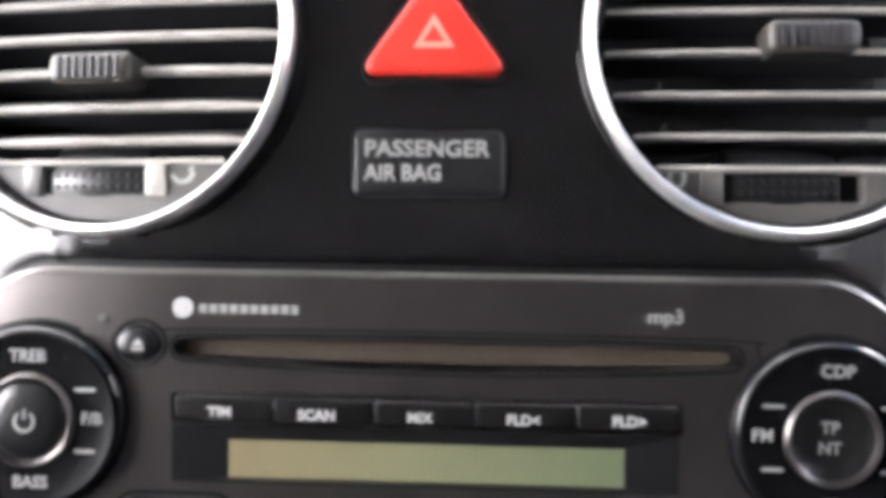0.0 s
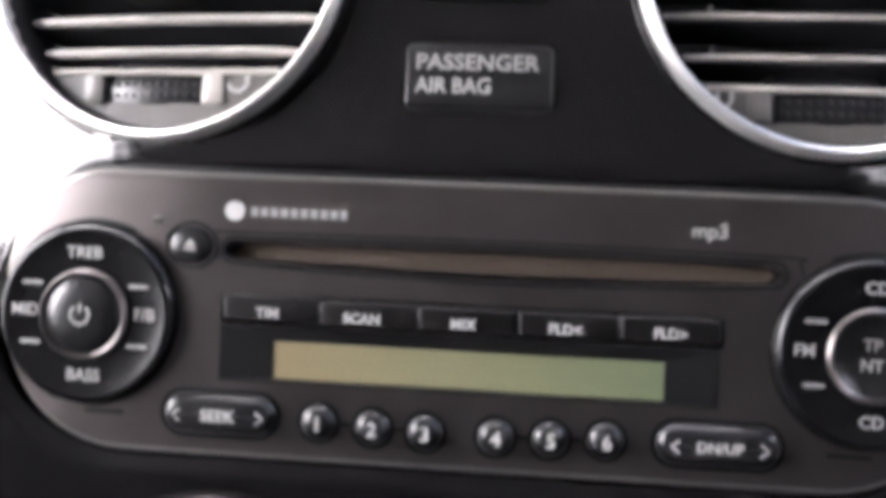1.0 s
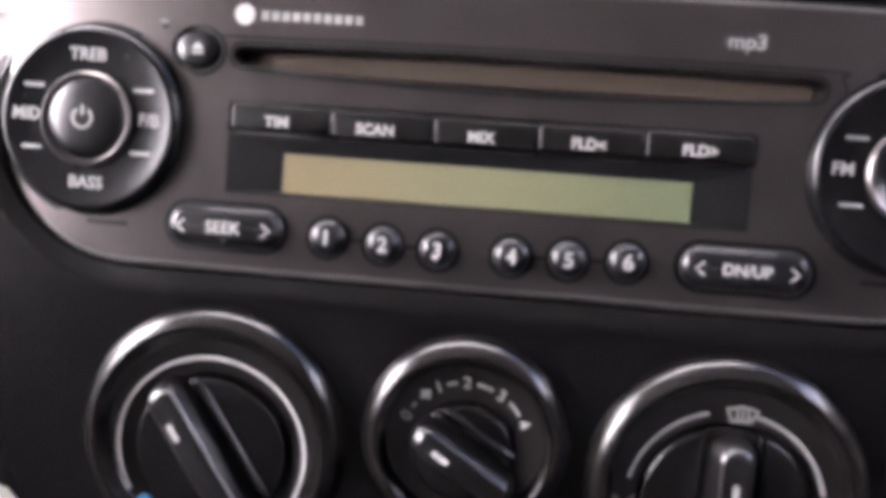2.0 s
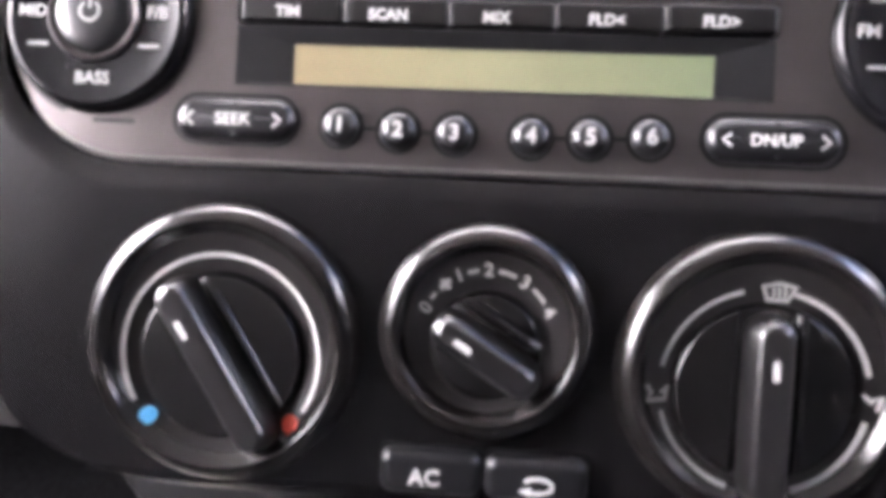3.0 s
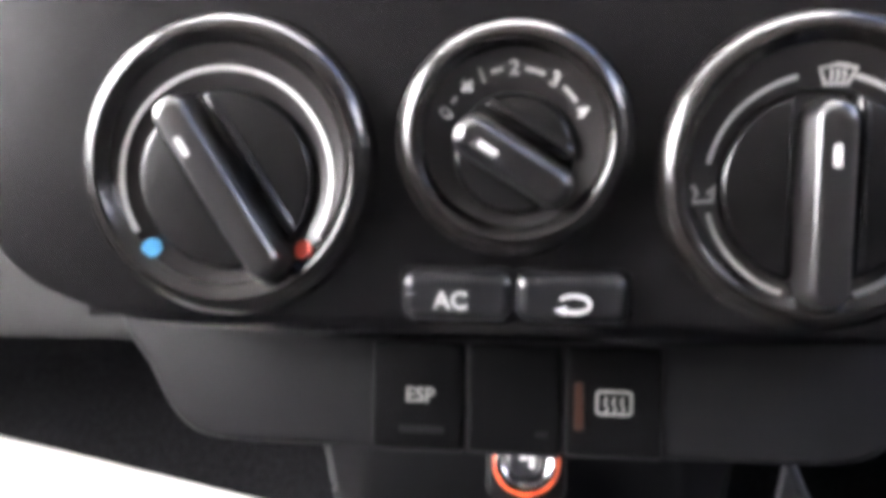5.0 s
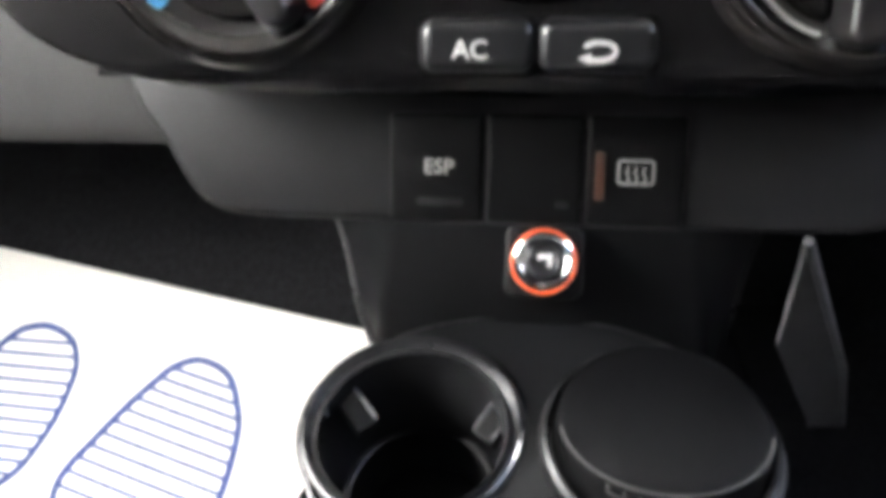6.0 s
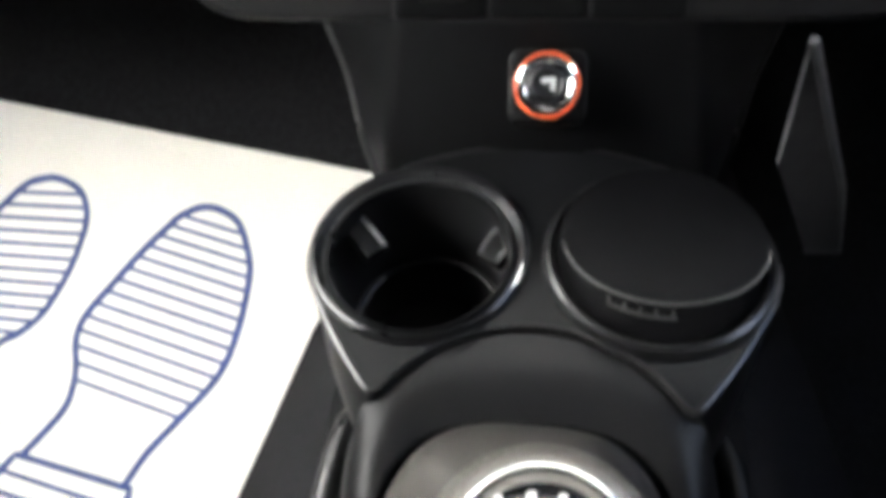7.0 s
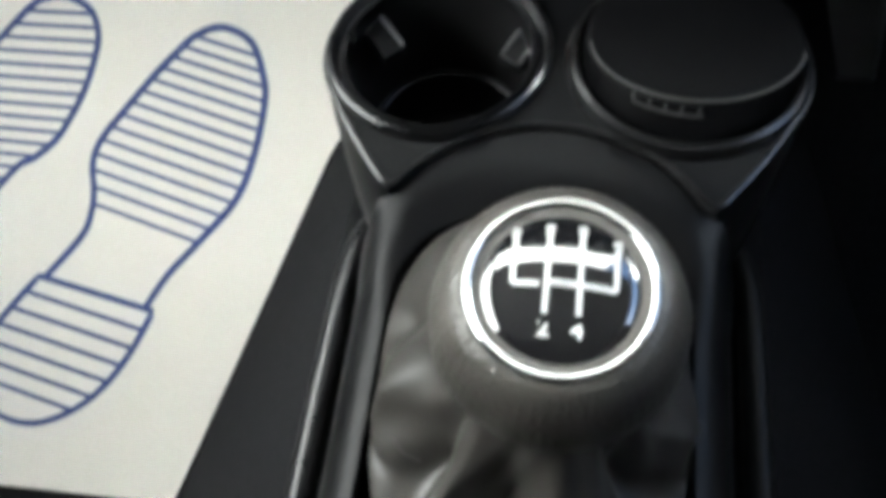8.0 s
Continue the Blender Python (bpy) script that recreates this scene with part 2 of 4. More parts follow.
def strip(pts, w, z0, z1, bm=None, closed=False):
    """A flat printed line of width w along points in a plane."""
    bm = bm or bmesh.new()
    if closed:
        pts = list(pts) + [pts[0], pts[1]]
    left, right = [], []
    for k, p in enumerate(pts):
        a, b = Vector(pts[max(0, k - 1)]), Vector(pts[min(len(pts) - 1, k + 1)])
        d = (b - a).normalized()
        nrm = Vector((-d.y, d.x)) * w / 2
        left.append(Vector(p) + nrm)
        right.append(Vector(p) - nrm)
    if closed:
        left, right = left[1:], right[1:]
        left[-1], right[-1] = left[0], right[0]
    rings = [[(a.x, a.y, z0), (a.x, a.y, z1), (b.x, b.y, z1), (b.x, b.y, z0)] for a, b in zip(left, right)]
    return loft(bm, rings, cap0=not closed, cap1=not closed)


def words(body, size, bold=0.0, wide=1.0):
    """Lettering in the built-in font, centred, in millimetres."""
    cu = bpy.data.curves.new("lettering", "FONT")
    cu.body, cu.size, cu.align_x, cu.align_y, cu.extrude, cu.offset = body, size, "CENTER", "CENTER", 0.06, bold
    cu.resolution_u = 3
    ob = bpy.data.objects.new("lettering", cu)
    scene.collection.objects.link(ob)
    bpy.context.view_layer.update()
    me = bpy.data.meshes.new_from_object(ob.evaluated_get(bpy.context.evaluated_depsgraph_get()))
    bm = bmesh.new()
    bm.from_mesh(me)
    bm.transform(Matrix.Diagonal((wide, 1, 1, 1)))
    bpy.data.objects.remove(ob)
    bpy.data.curves.remove(cu)
    bpy.data.meshes.remove(me)
    return bm


def smooth_loop(pts, per=6, closed=True):
    """A Catmull-Rom curve through a few control points."""
    out, n = [], len(pts)
    for k in range(n if closed else n - 1):
        p0 = Vector(pts[(k - 1) % n] if closed else pts[max(0, k - 1)])
        p1, p2 = Vector(pts[k]), Vector(pts[(k + 1) % n])
        p3 = Vector(pts[(k + 2) % n] if closed else pts[min(n - 1, k + 2)])
        for j in range(per):
            t = j / per
            out.append(tuple(0.5 * (2 * p1 + (p2 - p0) * t + (2 * p0 - 5 * p1 + 4 * p2 - p3) * t * t + (3 * p1 - p0 - 3 * p2 + p3) * t ** 3)))
    if not closed:
        out.append(tuple(pts[-1]))
    return out


def sheet(fn, nu, nv, thick=0.0, keep=None, bm=None, way=(0, 0, -1)):
    """A surface fn(s, t) -> (x, y, z) over the unit square; keep(s, t) may leave faces out; thick goes along way."""
    bm = bm or bmesh.new()
    vs = [[bm.verts.new(fn(i / nu, j / nv)) for j in range(nv + 1)] for i in range(nu + 1)]
    for i in range(nu):
        for j in range(nv):
            if keep is None or keep((i + 0.5) / nu, (j + 0.5) / nv):
                bm.faces.new((vs[i][j], vs[i + 1][j], vs[i + 1][j + 1], vs[i][j + 1]))
    # drop scraps that hang on to nothing
    todo, islands = set(bm.faces), []
    while todo and keep:
        grow = [todo.pop()]
        seen = list(grow)
        while grow:
            for e in grow.pop().edges:
                for f in e.link_faces:
                    if f in todo:
                        todo.remove(f)
                        grow.append(f)
                        seen.append(f)
        islands.append(seen)
    for seen in sorted(islands, key=len)[:-1]:
        bmesh.ops.delete(bm, geom=seen, context="FACES_ONLY")
    loose = [v for v in bm.verts if not v.link_faces]
    bmesh.ops.delete(bm, geom=loose, context="VERTS")
    if thick:
        rim = [(e.verts[0], e.verts[1]) for e in bm.edges if len(e.link_faces) == 1]
        top = list(bm.faces)
        low = {v: bm.verts.new(v.co + Vector(way) * thick) for v in list(bm.verts)}
        for f in top:
            bm.faces.new([low[v] for v in reversed(f.verts)])
        for a, b in rim:
            bm.faces.new((a, b, low[b], low[a]))
    return bm


# The face of the centre stack: x to the right, y up the slope, z out of it.
STACK = pose(0, 0.1345, 0.480, 57.6)


def dip(v):
    """How far the stack's face falls back from its tangent plane, in millimetres."""
    if v > 0:
        return -8.3 * (1 - math.exp(-(v / 50) ** 2)) - 1.2
    return -0.00065 * v * v - 1.2


def on(u, v, n=0.0, rz=0.0):
    slope = math.degrees(math.atan((dip(v + 1) - dip(v - 1)) / 2))
    return STACK @ Matrix.Translation((u / 1000, v / 1000, (dip(v) + n) / 1000)) @ pose(0, 0, 0, slope, 0, rz)


# ---- cabin shell ----
def structure(name, bm, mat, label, category, smooth=True, mm=True):
    return tagged(part(name, bm, mat, None, smooth=smooth, mm=mm), label, category, kind="structure")


def block(x0, x1, y0, y1, z0, z1, b=0.02, seg=3, bm=None):
    return slab(rrect((x0 + x1) / 2, (y0 + y1) / 2, x1 - x0, y1 - y0, max(b, 0.002), 4), z0, z1, b * 0.8, seg, bm)


VENTS = ((-82.8, 96.4), (87.5, 96.8))


def stack_half(v):
    if v > -77:
        return 123 + (v + 77) * 0.25
    k = min(1.0, (-77 - v) / 33.5)
    return 45 + 78 * (1 - k ** 2.6) ** (1 / 2.6)


def radio_gap(u, v):
    """How far a point of the stack lies outside the radio's outline."""
    y = v - 2.9 + 0.0079 * u + (1.2 * (1 - (u / 119) ** 2) if v < 0 else 0.0)
    r = 27.0 if y > 0 else 32.0
    qx, qy = abs(u) - 119.3 + r, abs(y) - 34.4 + r
    return math.hypot(max(qx, 0.0), max(qy, 0.0)) + min(max(qx, qy), 0.0) - r


def stack_face(s, t):
    v = -110.5 + 245 * t
    h = max(stack_half(v), 124.5) if v > -60 else stack_half(v)
    u = (2 * s - 1) * h
    for c, w in VENTS:
        d = math.hypot(u - c, v - w)
        if 47.7 < d < 50.9:
            u, v = c + (u - c) * 49.3 / d, w + (v - w) * 49.3 / d
    return u, v, stack_z(u, v, h)


def stack_z(u, v, h):
    """Height of the stack's face: bent back at its flanks, rolled over at its edges and down to the radio's seam."""
    bend = min(1.0, max(0.0, (v + 12) / 45)) ** 1.5
    a = max(0.0, abs(u) - 85)
    flank = 0.017 * min(a, 14) ** 2 + 0.476 * max(0.0, a - 14)
    z = dip(v) - bend * flank - 2.5 * (max(0.0, abs(u) - (h - 3)) / 3) ** 2 - 5 * (max(0.0, -105 - v) / 5.5) ** 2
    return z - 1.6 * max(0.0, 1 - max(0.0, radio_gap(u, v) - 1.5) / 5.0) ** 2


def stack_keep(s, t):
    u, v, _ = stack_face(s, t)
    if radio_gap(u, v) < 3.6:
        return False
    return min(math.hypot(u - c, v - w) for c, w in VENTS) > 49.3


stack = structure("dashboard_panel", sheet(stack_face, 120, 164, 3.0, stack_keep), SOFT_BLACK,
                  "black soft-touch centre stack panel of the dashboard", "dashboard")
stack.matrix_world = STACK
lip = sheet(lambda s, t: ((2 * s - 1) * (stack_half(-104) - 4 - 8 * t), -107 + 2 * t, -10 - 60 * t), 24, 6, 3.0, way=(0, 1, 0))
lip_ob = structure("dashboard_underside", lip, SOFT_BLACK, "black underside of the centre stack panel", "dashboard")
lip_ob.matrix_world = STACK

# The dashboard to both sides, the windscreen shelf and the knee panels.
DASH_SECTION = [(0.262, 0.40), (0.252, 0.47), (0.262, 0.55), (0.290, 0.615), (0.34, 0.648), (0.48, 0.67), (0.90, 0.70), (0.90, 0.30), (0.34, 0.34)]


def along_x(section, x0, x1, n=12, bow=0.0):
    rings = [[(x0 + (x1 - x0) * k / n, y - bow * (2 * k / n - 1) ** 2, z) for y, z in section] for k in range(n + 1)]
    return loft(bmesh.new(), rings, cap0=True, cap1=True)


structure("dashboard_body", along_x(DASH_SECTION, -0.74, 0.74), SOFT_BLACK, "wide black dashboard body below the windscreen", "dashboard", mm=False)
KNEE = smooth_loop([(0.196, 0.2935), (0.200, 0.289), (0.208, 0.2875), (0.235, 0.291), (0.33, 0.33), (0.33, 0.43), (0.252, 0.43), (0.222, 0.37)], 5)
structure("knee_panel", along_x(KNEE, -0.72, -0.075), GREY_TRIM, "light grey lower dashboard panel with a rounded edge", "trim", mm=False)
structure("knee_panel", along_x(KNEE, 0.11, 0.72), SOFT_BLACK, "black lower dashboard panel on the other side", "trim", mm=False)

# Floor: the sloping carpet of the footwell, its toe board and the tunnel.
MAT_C = Vector((-0.25258, 0.16760, 0.05250))
MAT_N = Vector((-0.0981, -0.6280, 0.7720)).normalized()
MAT_X = Vector((0, 1, 0)).cross(MAT_N).normalized()
MAT_Y = MAT_N.cross(MAT_X)
MAT_M = Matrix((MAT_X, MAT_Y, MAT_N)).transposed().to_4x4()
MAT_M.translation = MAT_C


def footwell(s, t):
    """Carpet from the seat forward: flat, then up the slope, then up the bulkhead."""
    u = -480 + 640 * s
    v = -700 + 1150 * t
    z = -6.0 + 0.9 * math.sin(u / 37) * math.sin(v / 41)
    if v < -245:
        z += (-245 - v) * 0.75
    if v > 165:
        z += (v - 165) * 0.85
    return u, v, z


carpet = structure("footwell_carpet", sheet(footwell, 40, 60, 8.0), CARPET, "black carpet of the passenger footwell", "carpet")
carpet.matrix_world = MAT_M
carpet_right = structure("footwell_carpet", sheet(footwell, 30, 40, 8.0), CARPET, "black carpet of the driver's footwell", "carpet")
carpet_right.matrix_world = Matrix.Translation((0.56, 0.0, -0.03)) @ MAT_M


def tunnel(s, t):
    """The carpeted transmission tunnel under the console."""
    y = -700 + 1150 * s
    a = 2 * t - 1
    x = math.copysign(min(abs(a) / 0.4, 1) * 96 + max(0.0, abs(a) - 0.4) / 0.6 * 170, a)
    z = 118 - max(0.0, abs(a) - 0.4) / 0.6 * 262 + 1.2 * math.sin(y / 23) * math.sin(x / 19)
    return x, y, z


structure("tunnel_carpet", sheet(tunnel, 60, 50), CARPET, "black carpet over the transmission tunnel", "carpet")
structure("floor", block(-0.78, 0.78, -1.9, 0.95, -0.32, -0.27, 0.03), CARPET, "dark carpeted car floor", "floor", mm=False)
structure("bulkhead", block(-0.78, 0.78, 0.93, 0.97, -0.3, 0.72, 0.005), CARPET, "dark bulkhead behind the dashboard", "wall", mm=False)


def door_side(sign):
    """One side of the cabin: a door with its window opening and the roof rail above."""
    x0, x1 = sorted((sign * 0.74, sign * 0.80))
    # sill heights and the unseen rear panels are set to limit side light
    if sign < 0:
        structure("door_1", block(x0, x1, -1.9, 0.97, -0.3, 0.60, 0.02), BODY_PAINT, "dark grey car door with its window down", "door", mm=False)
        structure("rear_side_block", block(x0, x1, -1.9, -0.37, 0.60, WINDOW_TOP, 0.02), BODY_PAINT, "unseen dark side panel added to block light from the rear", "wall", mm=False)
    else:
        structure("door_2", block(x0, x1, -1.9, 0.97, -0.3, 0.77, 0.02), BODY_PAINT, "dark grey car door below its window", "door", mm=False)
        structure("rear_side_block", block(x0, x1, -1.9, -0.08, 0.60, WINDOW_TOP, 0.02), BODY_PAINT, "unseen dark side panel added to block light from the rear", "wall", mm=False)
    structure("door_mirror_panel", block(x0, x1, 0.46, 0.97, 0.60, 0.69, 0.02), BODY_PAINT, "dark panel in the front corner of the door", "trim", mm=False)
    structure("roof_rail", block(x0, x1, -1.9, 0.46, WINDOW_TOP, 1.16, 0.02), HEADLINER, "grey roof rail above the side window", "trim", mm=False)
    pillar = tube([(sign * 0.77, 0.93, 0.56), (sign * 0.75, 0.72, 0.82), (sign * 0.70, 0.44, 1.08)], 0.035, 10)
    structure("windscreen_pillar", pillar, HEADLINER, "grey slanting windscreen pillar", "trim", mm=False)


WINDOW_TOP = 1.02
door_side(-1)
door_side(1)
structure("ceiling", block(-0.80, 0.80, -1.9, 0.46, 1.10, 1.16, 0.03), HEADLINER, "pale grey headliner of the car", "ceiling", mm=False)
structure("rear_wall", block(-0.80, 0.80, -1.95, -1.90, -0.3, 1.16, 0.02), CLOTH, "rear end of the cabin", "wall", mm=False)
structure("ground", block(-60, 60, -60, 60, -0.75, -0.62, 0.01), GROUND, "pale concrete ground outside the car", "ground", mm=False)


# unseen walls added to shape the light that enters the windows
structure("bounce_wall", block(-2.9, -2.6, -9, 5.2, -0.63, 13.0, 0.02), BOUNCE_WALL, "unseen pale wall added to bounce sunlight in from the left", "wall", mm=False)
structure("bounce_wall", block(-2.6, 3.6, 4.9, 5.2, -0.63, 13.0, 0.02), BOUNCE_WALL, "unseen pale wall added to bounce sunlight through the windscreen", "wall", mm=False)
structure("bounce_wall", block(9.0, 9.3, -30, 5.2, -0.63, 6.0, 0.02), BOUNCE_WALL, "unseen pale wall added to cover the low sky on the right", "wall", mm=False)


def car_seat(x):
    seat = thing("front_seat", pose(x, -0.52, -0.27), "dark grey cloth front car seat beside the console", "seat", "front seats")
    cushion = rrect(0, 0, 0.48, 0.52, 0.09, 6)
    part("seat_cushion", slab(cushion, 0.16, 0.40, 0.07, 5), CLOTH, seat, mm=False)
    back = slab(rrect(0, 0, 0.47, 0.68, 0.12, 6), 0.0, 0.14, 0.06, 5)
    part("backrest", back, CLOTH, seat, mm=False, at=Matrix.Translation((0, -0.30, 0.70)) @ Euler((radians(102), 0, 0)).to_matrix().to_4x4())
    part("seat_base", block(-0.2, 0.2, -0.24, 0.22, 0.0, 0.17, 0.03), HARD_BLACK, seat, mm=False)
    return seat


seat = car_seat(-0.40)
copy_thing(seat, pose(0.40, -0.52, -0.27))


# ---- air vents ----
def air_vent(where, slat_y, tab_x, tab_y, tilt, edge_r, wheel_x, wheel_y, n=1.2, yaw=0.0):
    vent = thing("air_vent", on(*where, n) @ pose(0, 0, 0, -2.4, yaw), "round dashboard air vent with a silver ring and grey slats", "air vent", "dashboard vents")
    part("ring", lathe([(47.0, -2), (47.1, 1.2), (47.5, 2.2), (48.3, 2.7), (49.2, 2.5), (49.9, 1.7), (50.3, 0.2), (50.3, -3)], 96), SILVER, vent, "silver painted ring")
    part("seat", lathe([(50.2, -0.9), (51.0, -1.0), (51.6, -1.4), (51.9, -2.4), (51.9, -14)], 96), SOFT_BLACK, vent, "black collar round the ring")
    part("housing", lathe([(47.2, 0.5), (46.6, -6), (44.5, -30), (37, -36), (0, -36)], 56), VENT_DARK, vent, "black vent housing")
    for y in slat_y:
        half = math.sqrt(max(1.0, 46.4 ** 2 - y * y)) - 2.2

        def blade(s, t, y=y, half=half):
            x = (2 * s - 1) * half
            return x, y + tilt * (t - 0.5) * 14, -5.0 - 15 * t - 1.2 * (x / 43) ** 2
        bm = sheet(blade, 20, 5, 1.3, way=(0, -1, 0))
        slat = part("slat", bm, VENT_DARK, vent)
        # the pale edge colour paints in light caught by the dark slat
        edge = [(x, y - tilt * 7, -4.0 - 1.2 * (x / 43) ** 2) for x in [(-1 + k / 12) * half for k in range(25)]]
        part("lit_slat_edge", tube(edge, lambda k: edge_r * (0.7 + 0.3 * min(1.0, 12 * k, 12 - 12 * k)), 10), SLAT, slat, "rounded slat edge coloured pale as if lit")
    # adjuster on the middle slat
    tab = slab(rrect(0, 0, 22, 8.0, 2.2, 5), 0, 9.5, 2.0, 3)
    tab_ob = part("adjuster", tab, TAB_GREY, vent, at=shift(tab_x, tab_y, -6.5))
    for k in range(8):
        part("grip_rib", slab(rrect(0, 0, 1.1, 5.6, 0.5, 3), 0, 0.7, 0.3, 2), VENT_DARK, tab_ob, at=shift(tab_x - 7.7 + 2.2 * k, tab_y, 2.8))
    # thumbwheel plate along the bottom
    a = math.degrees(math.asin((wheel_y + 4.2) / -45.7))
    chord = arc(0, 0, 45.7, 180 + a, 360 - a, 30)
    window = rrect(wheel_x, wheel_y, 39, 7.2, 1.0, 3)
    part("wheel_plate", holed(chord, [window], -8, -3.2), VENT_GREY, vent, "grey plastic plate with a thumbwheel opening")
    # the plate's upper edge is coloured pale for its highlight too
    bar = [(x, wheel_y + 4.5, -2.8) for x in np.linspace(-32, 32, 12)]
    part("lit_plate_edge", tube(bar, 0.9, 8), SLAT, vent)
    wheel = lathe([(0, -13.4), (10.4, -13.4), (11.4, -12.6), (12.1, -8), (12.5, -3), (12.5, 3), (12.1, 8), (11.4, 12.6), (10.4, 13.4), (0, 13.4)], 48)
    wheel_ob = part("thumbwheel", wheel, GLOSS_BLACK, vent, at=shift(wheel_x + 0.5, wheel_y, -15.0, 0, 0, 90))
    for k in range(10):
        for j in (-1, 1):
            x = -11.2 + 2.5 * k
            part("knurl", lathe([(0.75, -0.6), (0.75, 0.2), (0.45, 0.6), (0, 0.7)], 12), SATIN_BLACK, wheel_ob, at=shift(wheel_x + x + 0.5, wheel_y - 0.1 + 1.5 * j, -2.75 - 0.0062 * x * x))
    return vent


left_vent = air_vent(VENTS[0], (27.6, 18.6, 9.6, 0.5, -8.5, -17.6, -26.3), -2.0, -7.9, -0.12, 1.3, -2.6, -35.5, -0.4, -6.5)
right_vent = air_vent(VENTS[1], (27.6, 17.2, 6.8, -3.6, -14.2, -24.6), 4.6, -1.0, -0.05, 0.85, -1.2, -37.0)
# small pivots that stand on two slats of the second vent
for x, y in ((-30.4, -11.6), (-29.4, -22.2)):
    part("vane_pin", slab([(-0.9, -1.3), (0.9, -1.3), (0.6, 1.1), (-0.1, 1.5)], 0, 1.6, 0.3, 2), VENT_GREY, right_vent, at=shift(x, y, -7.2))
# open and shut marks beside the wheels
part("open_mark", strip(arc(0, 0, 3.0, 200, 350, 10), 1.1, 0, 0.25), GREY_PRINT, left_vent, at=shift(20.8, -33.0, -3.1))
part("open_mark", strip([(2.2, -0.5), (3.2, 2.8)], 1.0, 0, 0.25), GREY_PRINT, left_vent, at=shift(20.8, -33.0, -3.1))
part("wheel_stop", slab(rrect(0, 0, 5.5, 8.0, 0.8, 3), 0, 2.2, 0.6, 2), SLAT, left_vent, at=shift(14.2, -35.5, -4.2))
part("wheel_stop", slab(rrect(0, 0, 5.5, 8.0, 0.8, 3), 0, 2.2, 0.6, 2), VENT_GREY, left_vent, at=shift(-19.4, -35.5, -4.2))
part("wheel_stop", slab(rrect(0, 0, 5.5, 8.0, 0.8, 3), 0, 2.2, 0.6, 2), VENT_GREY, right_vent, at=shift(-18.6, -37.0, -4.2))
part("shut_mark", strip(oval(0, 0, 1.8, 2.5, 20), 1.0, 0, 0.25, closed=True), WHITE, right_vent, at=shift(-27.0, -34.6, -3.1))

# ---- hazard switch and airbag sign ----
hazard = thing("hazard_switch", on(0.9, 94.5), "red triangular hazard warning switch", "switch")
tri = []
for cx, cy, a in ((0.0, 13.6, 30), (-14.0, -5.6, 150), (14.0, -5.6, 270)):
    tri += arc(cx, cy, 2.6, a, a + 120, 6)
part("button", slab(tri, -3, 4.2, 1.6, 4), RED, hazard, "bright red translucent button")
inner = [(0, 5.2), (-3.9, -1.0), (3.9, -1.0)]
mark = strip(inner, 2.6, 4.2, 4.4, closed=True)
part("triangle_mark", mark, RED_LIGHT, hazard, "pale printed warning triangle")
part("bezel", strip(inset(tri, -0.9), 1.2, -1.0, 1.0, closed=True), GLOSS_BLACK, hazard)

sign = thing("airbag_sign", on(-0.2, 65.0), "black airbag warning lamp with white lettering", "warning lamp")
part("cover", slab(rrect(0, 0, 36.5, 15.8, 1.8, 5), -2, 1.4, 0.7, 3), GLOSS_BLACK, sign)
part("frame", strip(rrect(0, 0, 37.4, 16.6, 2.2, 5), 0.9, -0.5, 0.8, closed=True), SATIN_BLACK, sign)
part("lettering", words("PASSENGER", 5.6, 0.12, 1.05), GREY_PRINT, sign, at=shift(-0.6, 3.4, 1.45))
part("lettering", words("AIR BAG", 5.6, 0.12, 0.90), GREY_PRINT, sign, at=shift(-6.3, -2.6, 1.45))


# ---- radio ----
RADIO = STACK @ pose(0, 0.003, -0.0040, 0, 0, -0.45)
radio = thing("car_radio", RADIO, "dark grey car radio with two round dials and a green display", "radio")
RV = 3.0   # the radio's own origin lies this far up the stack


def r_at(u, v, n=0.0, rz=0.0):
    return shift(u, v - RV, n, rz)


face = []
for cx, cy, r, a in ((92.0, 7.4, 27, 0), (-92.5, 7.4, 27, 90), (-87.5, -1.7, 32, 180), (87.0, -1.7, 32, 270)):
    for x, y in arc(cx, cy, r, a, a + 90, 12):
        face.append((x, y - (1.9 * (1 - (x / 119) ** 2) if y < 0 else -0.6 * (1 - (x / 119) ** 2))))


def slot_outline(grow, upper=0.0, lower=0.0):
    """The disc slot: straight above, bowed below, with round ends; upper and lower draw its edges in."""
    xs = [-61.6 - grow + (135.6 + 2 * grow) * (1 - math.cos(math.pi * k / 30)) / 2 for k in range(31)]
    top, low = [], []
    for x in xs:
        k = (x + 61.6 + grow) / (135.6 + 2 * grow)
        end = math.sqrt(max(0.0, 1 - (1 - min(1.0, min(k, 1 - k) * 135.6 / 2.6)) ** 2))
        hump = math.sin(math.pi * k)
        mid = 16.3
        top.append((x, mid + (2.1 + grow + 0.7 * hump - upper) * end))
        low.append((x, mid - (2.1 + grow + 2.4 * hump - lower * hump) * end))
    return [*reversed(top[1:]), *low[:-1]]


slot_hole = slot_outline(0.0)
lcd_hole = rrect(-0.9, -6.2 - RV, 121.2, 13.6, 1.0, 3)
row_hole = rrect(-0.7, 4.7 - RV, 123, 7.6, 1.2, 3)


def bow(bm):
    """The radio's ends bend back a little."""
    for k in range(-13, 14):
        if abs(k) > 5:
            bmesh.ops.bisect_plane(bm, geom=bm.verts[:] + bm.edges[:] + bm.faces[:], plane_co=(8.7 * k, 0, 0), plane_no=(1, 0, 0))
    for v in bm.verts:
        v.co.z -= 0.0011 * max(0.0, abs(v.co.x) - 52) ** 2 * min(1.0, max(0.3, 0.3 + 0.7 * (v.co.y + 30) / 60))
    return bm


